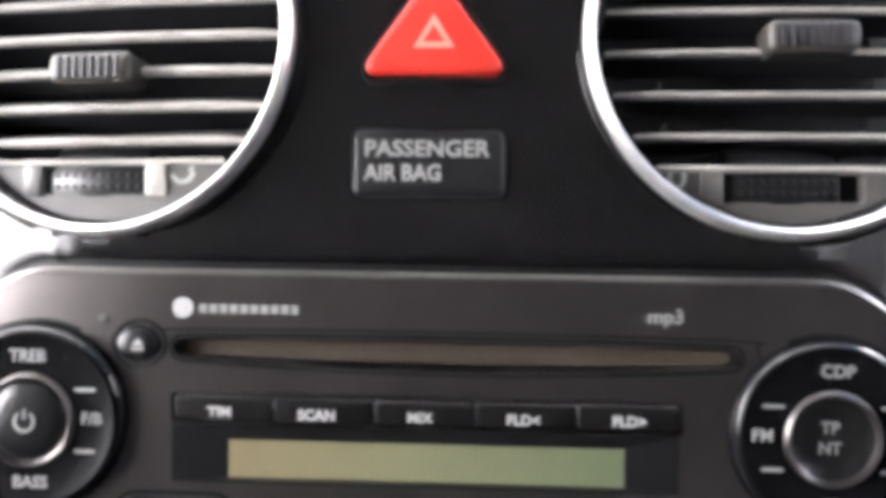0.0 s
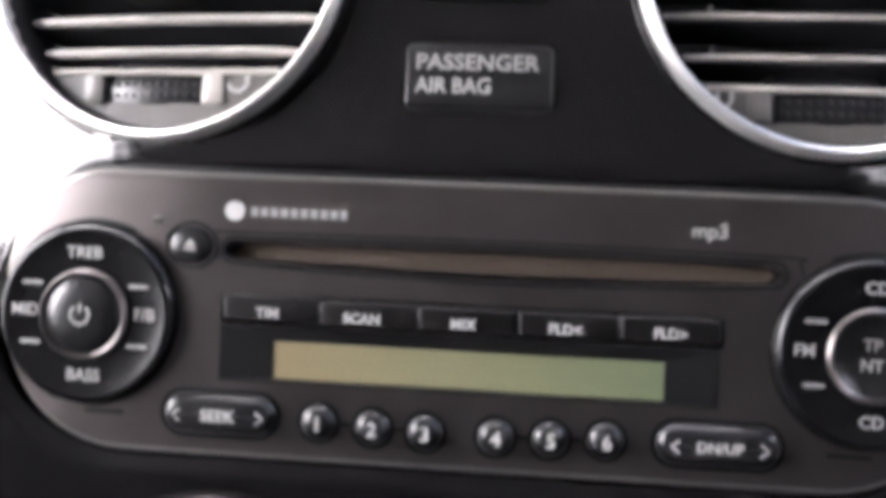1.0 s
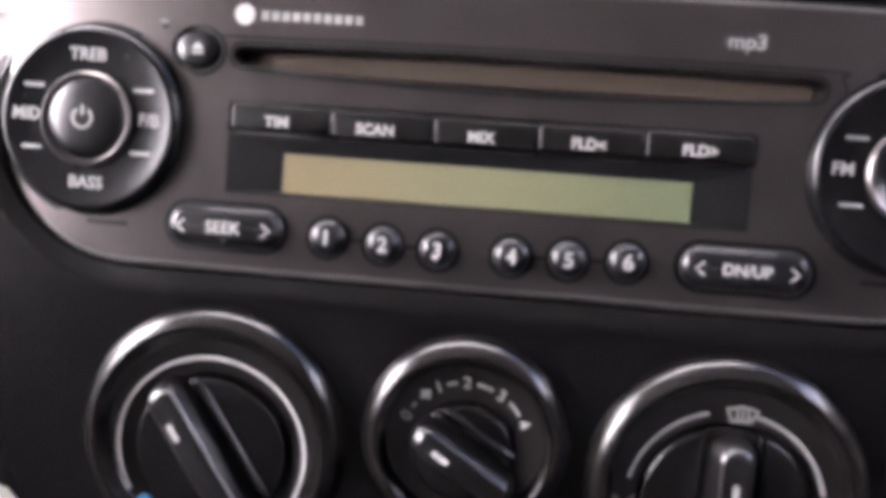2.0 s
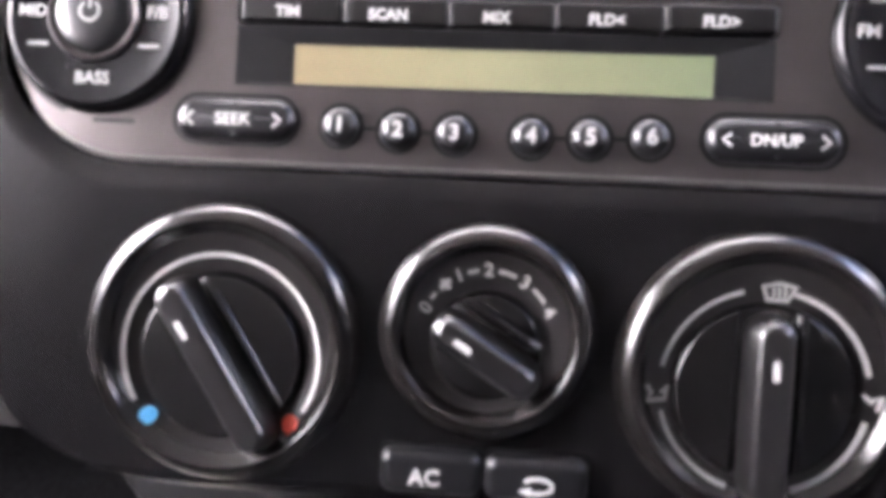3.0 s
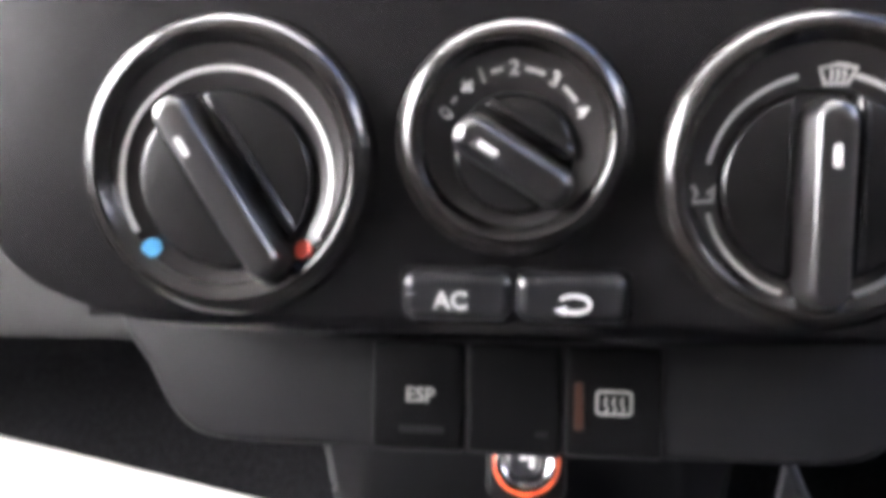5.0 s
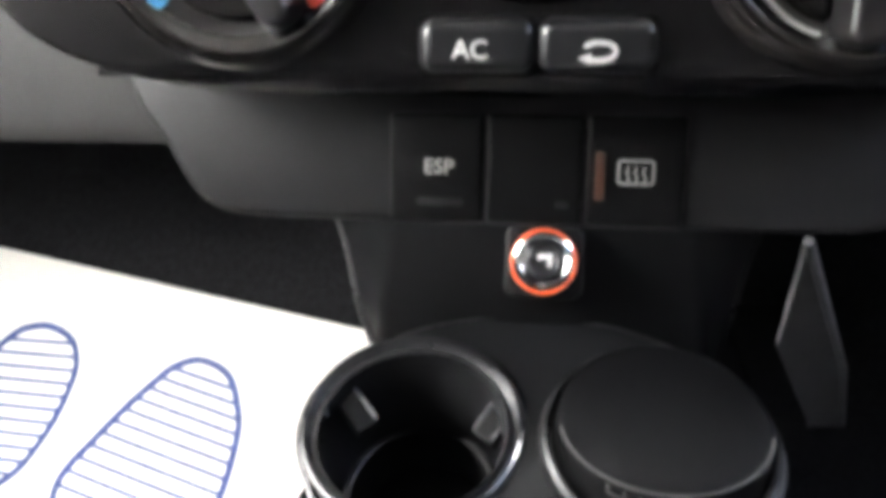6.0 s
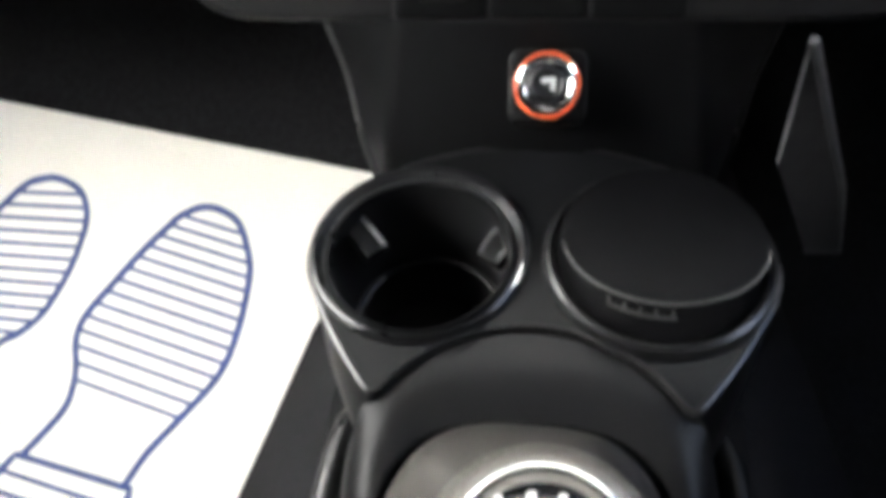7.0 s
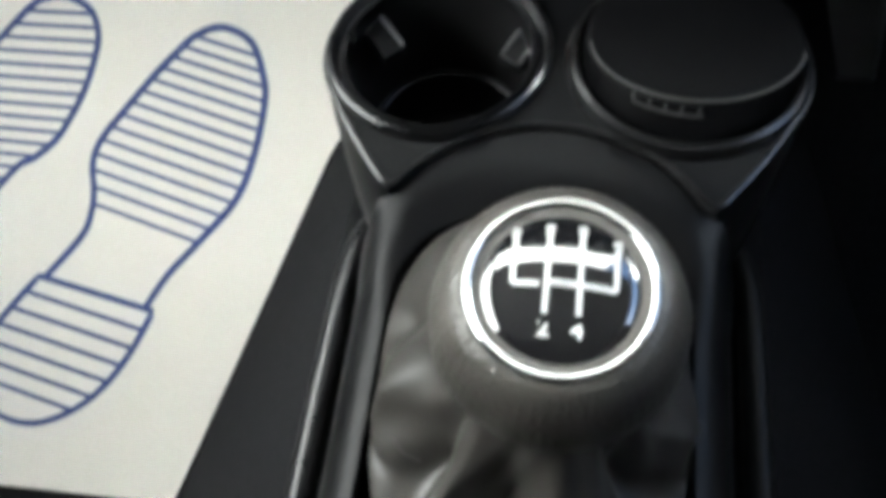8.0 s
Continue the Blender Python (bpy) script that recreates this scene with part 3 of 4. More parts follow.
part("faceplate", bow(holed(face, [slot_hole, lcd_hole, row_hole], -6, 1.6)), RADIO_GREY, radio, "dark grey metallic faceplate")
part("rim", bow(tube([(*p, 0.6) for p in inset(face, 0.3)], 1.15, 8, closed=True)), RADIO_RIM, radio, "rounded edge of the faceplate")
part("seam", bow(strip(inset(face, -1.5), 1.6, -4, -1.2, closed=True)), HARD_BLACK, radio)
collar = []
for d in (1.2, 1.3, 1.8, 2.8, 4.2, 5.8, 7.4, 7.6):
    ring = []
    for x, y in inset(face, -d):
        w = radio.matrix_world @ Vector((x / 1000, y / 1000, 0))
        u, v, _ = (STACK.inverted() @ w) * 1000
        ring.append((x, y, stack_z(u, v, 126.0) + 4.0 + (0.35 if 1.2 < d < 7.6 else -5.0)))
    collar.append(ring)
part("collar", loft(bmesh.new(), collar, cap1=False), SOFT_BLACK, radio, "black rolled edge of the radio's recess")
# disc slot
part("slot_box", slab(slot_outline(0.8), -16, -7.0, 0), HARD_BLACK, radio, smooth=False)
part("slot_frame", strip(slot_outline(0.8), 1.0, 0.8, 1.75, closed=True), SATIN_BLACK, radio, "black slot surround")
flap = slab([(x * 0.985 + 0.1, y) for x, y in slot_outline(0.0, 0.7, 1.5)], -6.5, -2.2)
part("dust_flap", flap, FLAP, radio, "brown felt flap in the disc slot")
# eject key
part("eject_key", lathe([(5.2, -1), (5.2, 2.0), (4.6, 3.0), (3.2, 3.5), (0, 3.7)], 32), GLOSS_BLACK, radio, at=r_at(-70.2, 20.0) @ Matrix.Diagonal((1, 0.86, 1, 1)))
part("eject_well", lathe([(6.8, 1.5), (6.6, 2.0), (5.7, 1.9), (5.7, 0.8)], 32), HARD_BLACK, radio, at=r_at(-70.2, 20.0) @ Matrix.Diagonal((1, 0.9, 1, 1)))
part("eject_mark", slab([(-1.4, -0.2), (1.4, -0.2), (0, 1.5)], 3.6, 3.8), WHITE, radio, at=r_at(-69.8, 20.0))
part("eject_mark", slab([(-1.4, -1.3), (1.4, -1.3), (1.4, -0.7), (-1.4, -0.7)], 3.6, 3.8), WHITE, radio, at=r_at(-69.8, 20.0))
part("pin", lathe([(0.9, -0.5), (0.9, 1.7), (0.7, 1.9), (0.5, 1.5), (0, 1.2)], 16), RADIO_RIM, radio, at=r_at(-79.4, 25.9))
# maker's badge and name as plain shapes
part("badge", lathe([(2.5, 1.5), (2.5, 1.75), (0, 1.75)], 28), WHITE, radio, at=r_at(-59.6, 29.0))
for k in range(10):
    part("name_bar", slab(rrect(0, 0, 1.75, 2.2, 0.2, 2), 1.5, 1.7), GREY_PRINT, radio, at=r_at(-54.6 + 2.5 * k, 28.9))
part("lettering", words("mp3", 4.9, 0.08), GREY_PRINT, radio, at=r_at(56.4, 28.9, 1.7))
# shallow line pressed round the eject key and the slot
groove = [(-76.5, 17.0), (-76.8, 20.5), (-74.0, 22.4), (-68, 22.6), (0, 23.2), (72, 22.6), (77.5, 21.0), (78.6, 16.5), (76.5, 13.0)]
part("slot_groove", strip(smooth_loop([Vector(p) for p in groove], 6, closed=False), 0.55, 1.45, 1.66), HARD_BLACK, radio, at=shift(0, -2.0))
# row of five keys above the display
for k, (word, push) in enumerate((("TIM", -0.9), ("SCAN", -1.6), ("MIX", -1.1), ("FLD<", -0.7), ("FLD>", 0.0))):
    u = -0.5 + 24.3 * (k - 2)
    v = 5.0 - 0.5 * (1 - (u / 60) ** 2)
    key_ob = part("key", slab(rrect(0, 0, 24.1, 6.3, 1.0, 4), -4, 2.6, 0.9, 4), ROW_BLACK, radio, at=r_at(u, v))
    part("lettering", words(word, 3.5, 0.11), WHITE, key_ob, at=r_at(u + push, v - 0.9, 2.63))
for k in range(4):
    u = -0.5 + 24.3 * (k - 1.5)
    part("key_gap", slab(rrect(0, 0, 0.4, 1.9, 0.15, 2), 0.0, 2.5), RADIO_RIM, radio, at=r_at(u, 6.3 - 0.5 * (1 - (u / 60) ** 2)))
# display
fr = [(-61.9, 0.9 - RV), (60.1, 0.9 - RV), (60.1, -13.3 - RV), (-61.9, -13.3 - RV)][::-1]
inn = [(-48.6, -3.0 - RV), (47.6, -3.0 - RV), (47.6, -12.4 - RV), (-48.6, -12.4 - RV)][::-1]
part("display_frame", loft(bmesh.new(), [[(*p, 1.64) for p in fr], [(*p, 1.62) for p in inset(fr, 0.5)], [(*p, 0.3) for p in inn], [(*p, -3.0) for p in inn]], cap1=False), HARD_BLACK, radio, "dark sloping display surround", smooth=False)
part("display", slab(rrect(-0.5, -7.7 - RV, 96.0, 9.3, 0.4, 2), -3.5, 0.1), LCD, radio, "unlit green liquid crystal display with an amber reflection painted in")
# rocker keys
for u, v, w, word in ((-60.9, -21.6, 28.2, "SEEK"), (60.3, -21.9, 29.2, "DN/UP")):
    body = slab(rrect(0, 0, w, 9.8, 4.85, 8), 0, 4.4, 2.8, 5)
    rk = part("rocker_key", body, GLOSS_BLACK, radio, at=r_at(u, v))
    part("well", strip(rrect(0, 0, w + 1.4, 11.2, 5.5, 8), 1.1, 1.0, 1.9, closed=True), HARD_BLACK, radio, at=r_at(u, v))
    part("lettering", words(word, 4.0 if word == "SEEK" else 3.6, 0.08), WHITE, rk, at=r_at(u, v - 0.3, 4.45))
    for s in (-1, 1):
        part("arrow_mark", strip([(0, 1.5), (1.9 * s, 0), (0, -1.5)], 0.55, 4.2, 4.5), WHITE, rk, at=r_at(u + s * 9.4, v - 0.3, -0.05))
        part("pip", lathe([(0.8, 3.2), (0.7, 4.3), (0, 4.6)], 12), GLOSS_BLACK, rk, at=r_at(u + 0.3, v + s * 3.4, -0.2))
# preset keys
for k, u in enumerate((-36.0, -22.6, -9.7, 7.5, 20.6, 33.9)):
    v = -23.2 + 0.9 * (u / 35) ** 2
    dome = lathe([(4.35, 0), (4.35, 1.9), (4.1, 2.9), (3.4, 3.8), (2.3, 4.35), (1.0, 4.6), (0, 4.65)], 32)
    key_ob = part("preset_key", dome, GLOSS_BLACK, radio, at=r_at(u, v))
    part("well", strip(circle(0, 0, 4.9, 32), 1.0, 1.0, 1.9, closed=True), HARD_BLACK, radio, at=r_at(u, v))
    part("lettering", words(str(k + 1), 4.9, 0.14), WHITE, key_ob, at=r_at(u + 0.1, v - 0.1, 4.67))
for u0, u1 in ((-31.1, -27.5), (-17.8, -14.5), (12.3, 15.8), (25.4, 29.1)):
    part("groove", slab(rrect(0, 0, u1 - u0, 0.9, 0.3, 2), 1.3, 1.75), HARD_BLACK, radio, at=r_at((u0 + u1) / 2, -23.2 + 0.9 * (u0 / 35) ** 2))
for u in (-91.0, 91.0):
    part("vent_slit", slab(rrect(0, 0, 10.4, 1.1, 0.4, 2), -0.6, 1.3), HARD_BLACK, radio, at=r_at(u, -22.8))


def radio_dial(u, v, marks, dish):
    def seat(x, y, n=0.0):
        return r_at(x, y, n - 1.4)

    dial = part("dial", lathe([(23.2, -2), (23.0, 2.4), (22.5, 4.4), (21.9, 5.5), (21.2, 6.1), (20.6, 6.2), (20.2, 6.0), (11.2, 6.0)], 80), FACE_BLACK, radio, "black round dial with white lettering", at=seat(u, v))
    part("dial_ring", lathe([(11.3, 5.8), (11.2, 6.8), (10.6, 7.4), (9.9, 7.0), (9.6, 6.0)], 56), RADIO_GREY, dial, "metallic grey ring", at=seat(u, v))
    if dish:
        cap = lathe([(9.7, 6.2), (8.5, 5.4), (5.5, 4.6), (0, 4.2)], 48)
        lift = 4.4
    else:
        cap = lathe([(9.7, 5.8), (9.4, 6.8), (8.4, 7.6), (6.0, 8.1), (3, 8.35), (0, 8.4)], 48)
        lift = 8.4
    cap_ob = part("dial_button", cap, SATIN_BLACK, dial, at=seat(u, v))
    if dish:
        for dy, word in ((2.2, "TP"), (-2.6, "NT")):
            part("lettering", words(word, 3.9, 0.08), GREY_PRINT, cap_ob, at=seat(u, v + dy, lift + 0.3))
    else:
        part("power_mark", strip(arc(0, 0, 2.3, 125, 415, 24), 0.65, 0, 0.25), GREY_PRINT, cap_ob, at=seat(u, v, lift - 0.15))
        part("power_mark", strip([(0, 0.6), (0, 3.0)], 0.65, 0, 0.25), GREY_PRINT, cap_ob, at=seat(u, v, lift - 0.15))
    for word, dx, dy in marks:
        part("lettering", words(word, 4.0, 0.08), GREY_PRINT, dial, at=seat(u + dx, v + dy, 6.1))
    for sx in (-1, 1):
        for sy in (-1, 1):
            part("dial_line", slab(rrect(0, 0, 5.0, 0.75, 0.2, 2), 6.0, 6.2), GREY_PRINT, dial, at=seat(u + sx * 13.6, v + sy * 7.4))
    part("dial_well", strip(circle(0, 0, 23.4, 56), 1.3, 1.0, 1.9, closed=True), HARD_BLACK, radio, at=seat(u, v))


radio_dial(-95.6, 1.6, (("TREB", -0.5, 15.2), ("BASS", 0.3, -15.2), ("MID", -15.3, 0.4), ("F/B", 15.3, 0.4)), False)
radio_dial(94.4, 1.6, (("CDP", 1.0, 15.6), ("CD", -0.2, -15.6), ("FM", -16.0, 0.4)), True)


# ---- heater controls ----
def ridge(length, half, h, z0):
    """A bar-shaped grip along y: drawn-in flanks, rounded shoulders and a nearly flat top."""
    r = 1.9
    steps = [(z0 - 4.0, half + 1.5, 1.0), (z0 + 0.4, half + 1.1, 0.9), (z0 + h * 0.6, half + 0.3, 0.3)]
    for k in range(8):
        a = math.pi / 2 * k / 7
        steps.append((z0 + h - r + r * math.sin(a), half - r * (1 - math.cos(a)), -1.25 * r * (1 - math.cos(a))))
    rings = [[(*p, z) for p in rrect(0, 0, 2 * hw, length + 2 * hl, hw * 0.9, 6)] for z, hw, hl in steps]
    return loft(bmesh.new(), rings, cap0=True)


def cheek(disc_r, channel, side, bm):
    """The half-moon of a knob beside its grip, with a raised bead along the chord."""
    a = math.degrees(math.acos(channel / disc_r))
    pts = arc(0, 0, disc_r, -a, a, 28)
    if side < 0:
        pts = [(-x, y) for x, y in reversed(pts)]
    slab(pts, -2.0, 3.3, 1.0, 4, bm)
    end = math.sqrt(disc_r ** 2 - channel ** 2) - 1.6
    if side < 0:
        return bm
    bead = [Vector((side * (channel + 1.2), -end + 2 * end * k / 8, 3.0 if 0 < k < 8 else 2.2)) for k in range(9)]
    return tube(bead, 1.5, 12, bm=bm)


def face_z(x, y, face_r, disc_r, sink):
    """Height of the dished dial face, which falls from the bezel to the knob."""
    lo, hi = 0.0, 1.0
    for _ in range(14):
        k = (lo + hi) / 2
        if math.hypot(x, y + sink * (1 - k)) > disc_r + (face_r - disc_r) * k:
            lo = k
        else:
            hi = k
    return 1.0 + 2.0 * lo


def printed(dial, name, bm, mat, at=None, label=""):
    """A print that lies on the dished face of its dial."""
    ob, face_r, disc_r, sink = dial
    if at is not None:
        bm.transform(at)
    for v in bm.verts:
        v.co.z += face_z(v.co.x, v.co.y, face_r, disc_r, sink) - 0.85
    return part(name, bm, mat, ob, label)


def heater_dial(u, v, r, face_r, disc_r, grip, angle, label, channel, mark, nudge=(0.0, 0.0), sink=2.3):
    dial = thing("heater_dial", on(u, v), label, "dial", "heater dials")
    part("bezel", lathe([(r + 1.2, -4), (r + 0.9, 0.6), (r + 0.3, 2.4), (r - 0.7, 3.8), (r - 1.9, 4.8), (r - 2.9, 5.25), (r - 3.7, 5.25), (r - 4.3, 4.8), (r - 4.7, 4.0), (face_r + 0.3, 3.4), (face_r - 0.4, 2.4)], 96), BEZEL_BLACK, dial, "shiny black rounded bezel", at=shift(0, 0.9))
    low = shift(0, -sink)
    rings = [[(x, y - sink * (1 - k), 1.0 + 2.0 * k) for x, y in circle(0, 0, disc_r + (face_r + 0.6 - disc_r) * k, 64)] for k in (1.0, 0.75, 0.5, 0.25, 0.0)]
    rings.append([(x, y - sink, -2.0) for x, y in circle(0, 0, disc_r - 0.3, 64)])
    part("dial_face", loft(bmesh.new(), rings, cap1=False), DIAL_BLACK, dial, "dished dial face")
    turn = low @ Matrix.Rotation(radians(angle), 4, "Z")
    bm = lathe([(disc_r - 1.0, -2), (disc_r - 1.0, 1.2), (disc_r - 1.8, 1.8), (0, 1.6)], 56)
    for side in (-1, 1):
        cheek(disc_r - 0.5, channel, side, bm)
    knob = part("knob", bm, KNOB_BLACK, dial, "black turning knob with a raised grip", at=turn)
    length, half, h = grip
    turn = shift(0, -sink - 1.6) @ Matrix.Rotation(radians(angle), 4, "Z") @ shift(*nudge)
    g = part("grip", ridge(length, half, h, 3.2), GRIP_BLACK, knob, at=turn)
    part("pointer", slab(rrect(mark[0], mark[1], 1.5, 4.6, 0.6, 3), -0.4, 0.25), WHITE, g, "white pointer mark", at=turn @ Matrix.Translation((0, 0, 3.25 + h)))
    return dial, face_r, disc_r, sink


temp = heater_dial(-62.2, -74.0, 32.0, 26.0, 19.6, (43.0, 3.8, 6.2), 32.0, "black temperature dial with blue and red dots", 5.7, (-0.9, 10.7))
printed(temp, "scale_line", strip(arc(0, -1.8, 23.4, -31, 210, 64), 0.95, 0.95, 1.35), WHITE, label="white curved scale line")
printed(temp, "cold_dot", lathe([(2.0, 0.9), (2.0, 1.4), (0, 1.5)], 20), BLUE_DOT, shift(-17.0, -17.0), "light blue dot")
printed(temp, "hot_dot", lathe([(2.0, 0.9), (2.0, 1.4), (0, 1.5)], 20), RED_DOT, shift(17.0, -17.0), "red dot")

fan = heater_dial(-0.6, -68.2, 24.0, 18.6, 12.6, (25.6, 3.4, 5.2), 57.5, "black fan speed dial numbered in white", 5.2, (-0.6, 5.4))
for word, a in (("0", 157), ("1", 116), ("2", 90), ("3", 57), ("4", 24)):
    printed(fan, "numeral", words(word, 4.2, 0.08), GREY_PRINT, shift(15.0 * math.cos(radians(a)), 15.0 * math.sin(radians(a)), 1.2, (a - 90) * 0.75))
for a0, a1 in ((99, 108), (66, 81), (33, 48), (142, 148)):
    printed(fan, "scale_dash", strip(arc(0, 0, 15.0, a0, a1, 5), 0.7, 0.95, 1.25), GREY_PRINT)
bm = bmesh.new()
for k in range(4):
    strip([(0, 0), (1.4 * math.cos(radians(45 + 90 * k)), 1.4 * math.sin(radians(45 + 90 * k)))], 1.0, 0.95, 1.25, bm)
printed(fan, "fan_mark", bm, GREY_PRINT, shift(15.0 * math.cos(radians(130)), 15.0 * math.sin(radians(130))), "white fan symbol")

flow = heater_dial(60.2, -75.0, 31.4, 25.6, 19.8, (39.5, 4.0, 6.6), 0.0, "black air distribution dial with white symbols", 5.9, (0.0, 9.6), (0.2, -1.6))
for a0, a1 in ((104, 168), (194, 252), (288, 346), (12, 76)):
    printed(flow, "scale_line", strip(arc(0, -2.0, 22.3, a0, a1, 24), 0.95, 0.95, 1.35), GREY_PRINT)
printed(flow, "screen_mark", strip([(-3.4, 1.4), (-2.1, -1.7), (2.1, -1.7), (3.4, 1.4), (0, 2.1)], 0.75, 0.95, 1.3, closed=True), GREY_PRINT, shift(2.0, 19.8), "white windscreen symbol")
for k in (-1, 0, 1):
    printed(flow, "screen_mark", strip([(0, -1.2), (0.3, 0), (-0.1, 1.2)], 0.5, 0.95, 1.3), GREY_PRINT, shift(2.0 + 1.2 * k, 19.8))
printed(flow, "feet_mark", strip([(-2.4, 1.8), (-1.4, 0.2), (-2.2, -1.6), (1.8, -1.4), (2.2, 1.6), (0.8, 0.0)], 0.9, 0.95, 1.25), GREY_PRINT, shift(-22.6, -3.5), "white footwell symbol")
printed(flow, "face_mark", strip([(-1.8, 1.6), (0.0, 0.2), (1.8, 1.4), (1.2, -1.8)], 0.9, 0.95, 1.25), GREY_PRINT, shift(22.6, -3.0))


def push_key(u, w, label):
    key = thing("push_button", on(u, -100.3), label, "button", "heater buttons")
    part("cap", slab(rrect(0, 0, w, 10.8, 3.2, 6), -6, 3.3, 2.9, 7), GLOSS_BLACK, key)
    part("well", strip(rrect(0, 0, w + 0.4, 11.6, 2.0, 4), 0.5, -2, 0.3, closed=True), HARD_BLACK, key)
    return key


ac = push_key(-12.2, 23.7, "black air conditioning push button with white letters")
part("lettering", words("AC", 5.3, 0.10), WHITE, ac, at=shift(-1.2, -0.8, 3.45))
rec = push_key(11.9, 23.7, "black recirculation push button with a white arrow")
loop = [(3.3 * math.cos(radians(a)), 1.75 * math.sin(radians(a))) for a in range(150, -121, -10)]
part("arrow_mark", strip(loop, 0.9, 3.3, 3.55), WHITE, rec, "white curved arrow", at=shift(0.4, -0.9))
part("arrow_mark", slab([(-4.2, -1.3), (-1.5, -2.5), (-1.5, -0.2)], 3.3, 3.55), WHITE, rec, at=shift(0.4, -0.9))

# ---- switch strip below the stack ----
SWITCH = STACK @ pose(0, -0.1265, -0.041)
strip_out = []
for x, y in [(-109, 34), (-106.5, 15.5), (-98.5, 3.2), (-93.5, -6.0), (-88, -12.4), (-80, -15.4), (-66, -16.2)]:
    strip_out.append((x, y))
left_half = smooth_loop(strip_out, 4, closed=False)
outline = left_half + [(-x, y) for x, y in reversed(left_half)]
switches = thing("switch_panel", SWITCH, "black switch panel set back below the heater controls", "switch panel")
part("panel", slab(outline, -30, 0, 2.2, 4), HARD_BLACK, switches)
for k, (u, word) in enumerate(((-25.2, "ESP"), (-0.6, ""), (24.2, "heat"))):
    cap = slab(rrect(0, 0, 23.6, 27.5, 1.0, 3), -6, 1.3, 0.8, 3)
    key = part("switch", cap, CONSOLE_BLACK, switches, "black rocker switch", at=shift(u, -1.8))
    part("switch_gap", strip(rrect(0, 0, 24.4, 28.4, 1.2, 3), 0.7, -1, 0.5, closed=True), HARD_BLACK, switches, at=shift(u, -1.8))
    if word == "ESP":
        part("lettering", words("ESP", 5.2, 0.08), GREY_PRINT, key, at=shift(u + 0.6, -1.7, 1.35))
        part("lamp_bar", slab(rrect(0, 0, 11.5, 1.6, 0.6, 3), 1.2, 1.6, 0.2, 2), SATIN_BLACK, key, at=shift(u + 1.0, -10.4))
    elif word == "heat":
        part("window_mark", strip(rrect(0, 0, 8.4, 5.6, 0.8, 3), 0.55, 1.3, 1.55, closed=True), GREY_PRINT, key, "white heated rear window symbol", at=shift(u, -1.9))
        for j in (-1, 0, 1):
            part("window_mark", strip([(-0.2, -2.8), (0.4, -1.0), (-0.3, 0.4), (0.2, 1.8)], 0.5, 1.3, 1.55), GREY_PRINT, key, at=shift(u + 2.0 * j, -2.3))
        part("lamp_bar", slab(rrect(0, 0, 2.2, 12, 0.6, 3), 1.2, 1.6, 0.2, 2), AMBER, key, "dark amber telltale", at=shift(u - 8.6, -3.0))
    else:
        part("lamp_bar", slab(rrect(0, 0, 3.0, 1.4, 0.5, 3), 1.2, 1.6, 0.2, 2), SATIN_BLACK, key, at=shift(u + 7.0, -10.4))


# ---- centre console ----
def W(x, y, z, rx=0, ry=0, rz=0):
    return pose(x / 1000, y / 1000, z / 1000, rx, ry, rz)


# The neck that rises from the cup holders to the dashboard.
neck = thing("console_neck", W(0, 185, 200), "black console neck that rises to the dashboard", "console")
rings = []
for z, yr, wr, wf in ((-24, -12, 75, 80.5), (-2, -10, 72, 83.5), (10, -8, 70.5, 84.5), (30, 2, 68, 88.5), (60, 12, 63.5, 97.5), (100, 30, 60, 108.5), (150, 50, 57, 120)):
    yf = yr + 14
    rings.append([(-wf, yf + 60, z), (-wf, yf, z), (-wf + 1.5, yf - 2, z), (-wr - 2.5, yr + 5, z), (-wr, yr + 1.5, z), (-wr + 5, yr, z), (0, yr - 2.5, z), (wr - 5, yr, z), (wr, yr + 1.5, z), (wr + 2.5, yr + 5, z), (wf - 1.5, yf - 2, z), (wf, yf, z), (wf, yf + 60, z)])
part("neck_shell", loft(bmesh.new(), rings, cap0=True, cap1=True), CONSOLE_BLACK, neck)
for s in (-1, 1):
    edge = [(s * r_[1][0] * -1, r_[1][1], r_[1][2]) for r_ in rings]
    # grey on the left flange paints in the light that edge catches
    part("neck_flange", tube(smooth_loop([Vector(p) for p in edge], 4, closed=False), 2.0, 8), GREY_TRIM if s < 0 else CONSOLE_BLACK, neck, "thin raised edge, the left one coloured as if lit")

# Twin-holder tray.
CUP, ASH, CUP_R = (-47.2, 117.6), (47.2, 117.0), 45.0


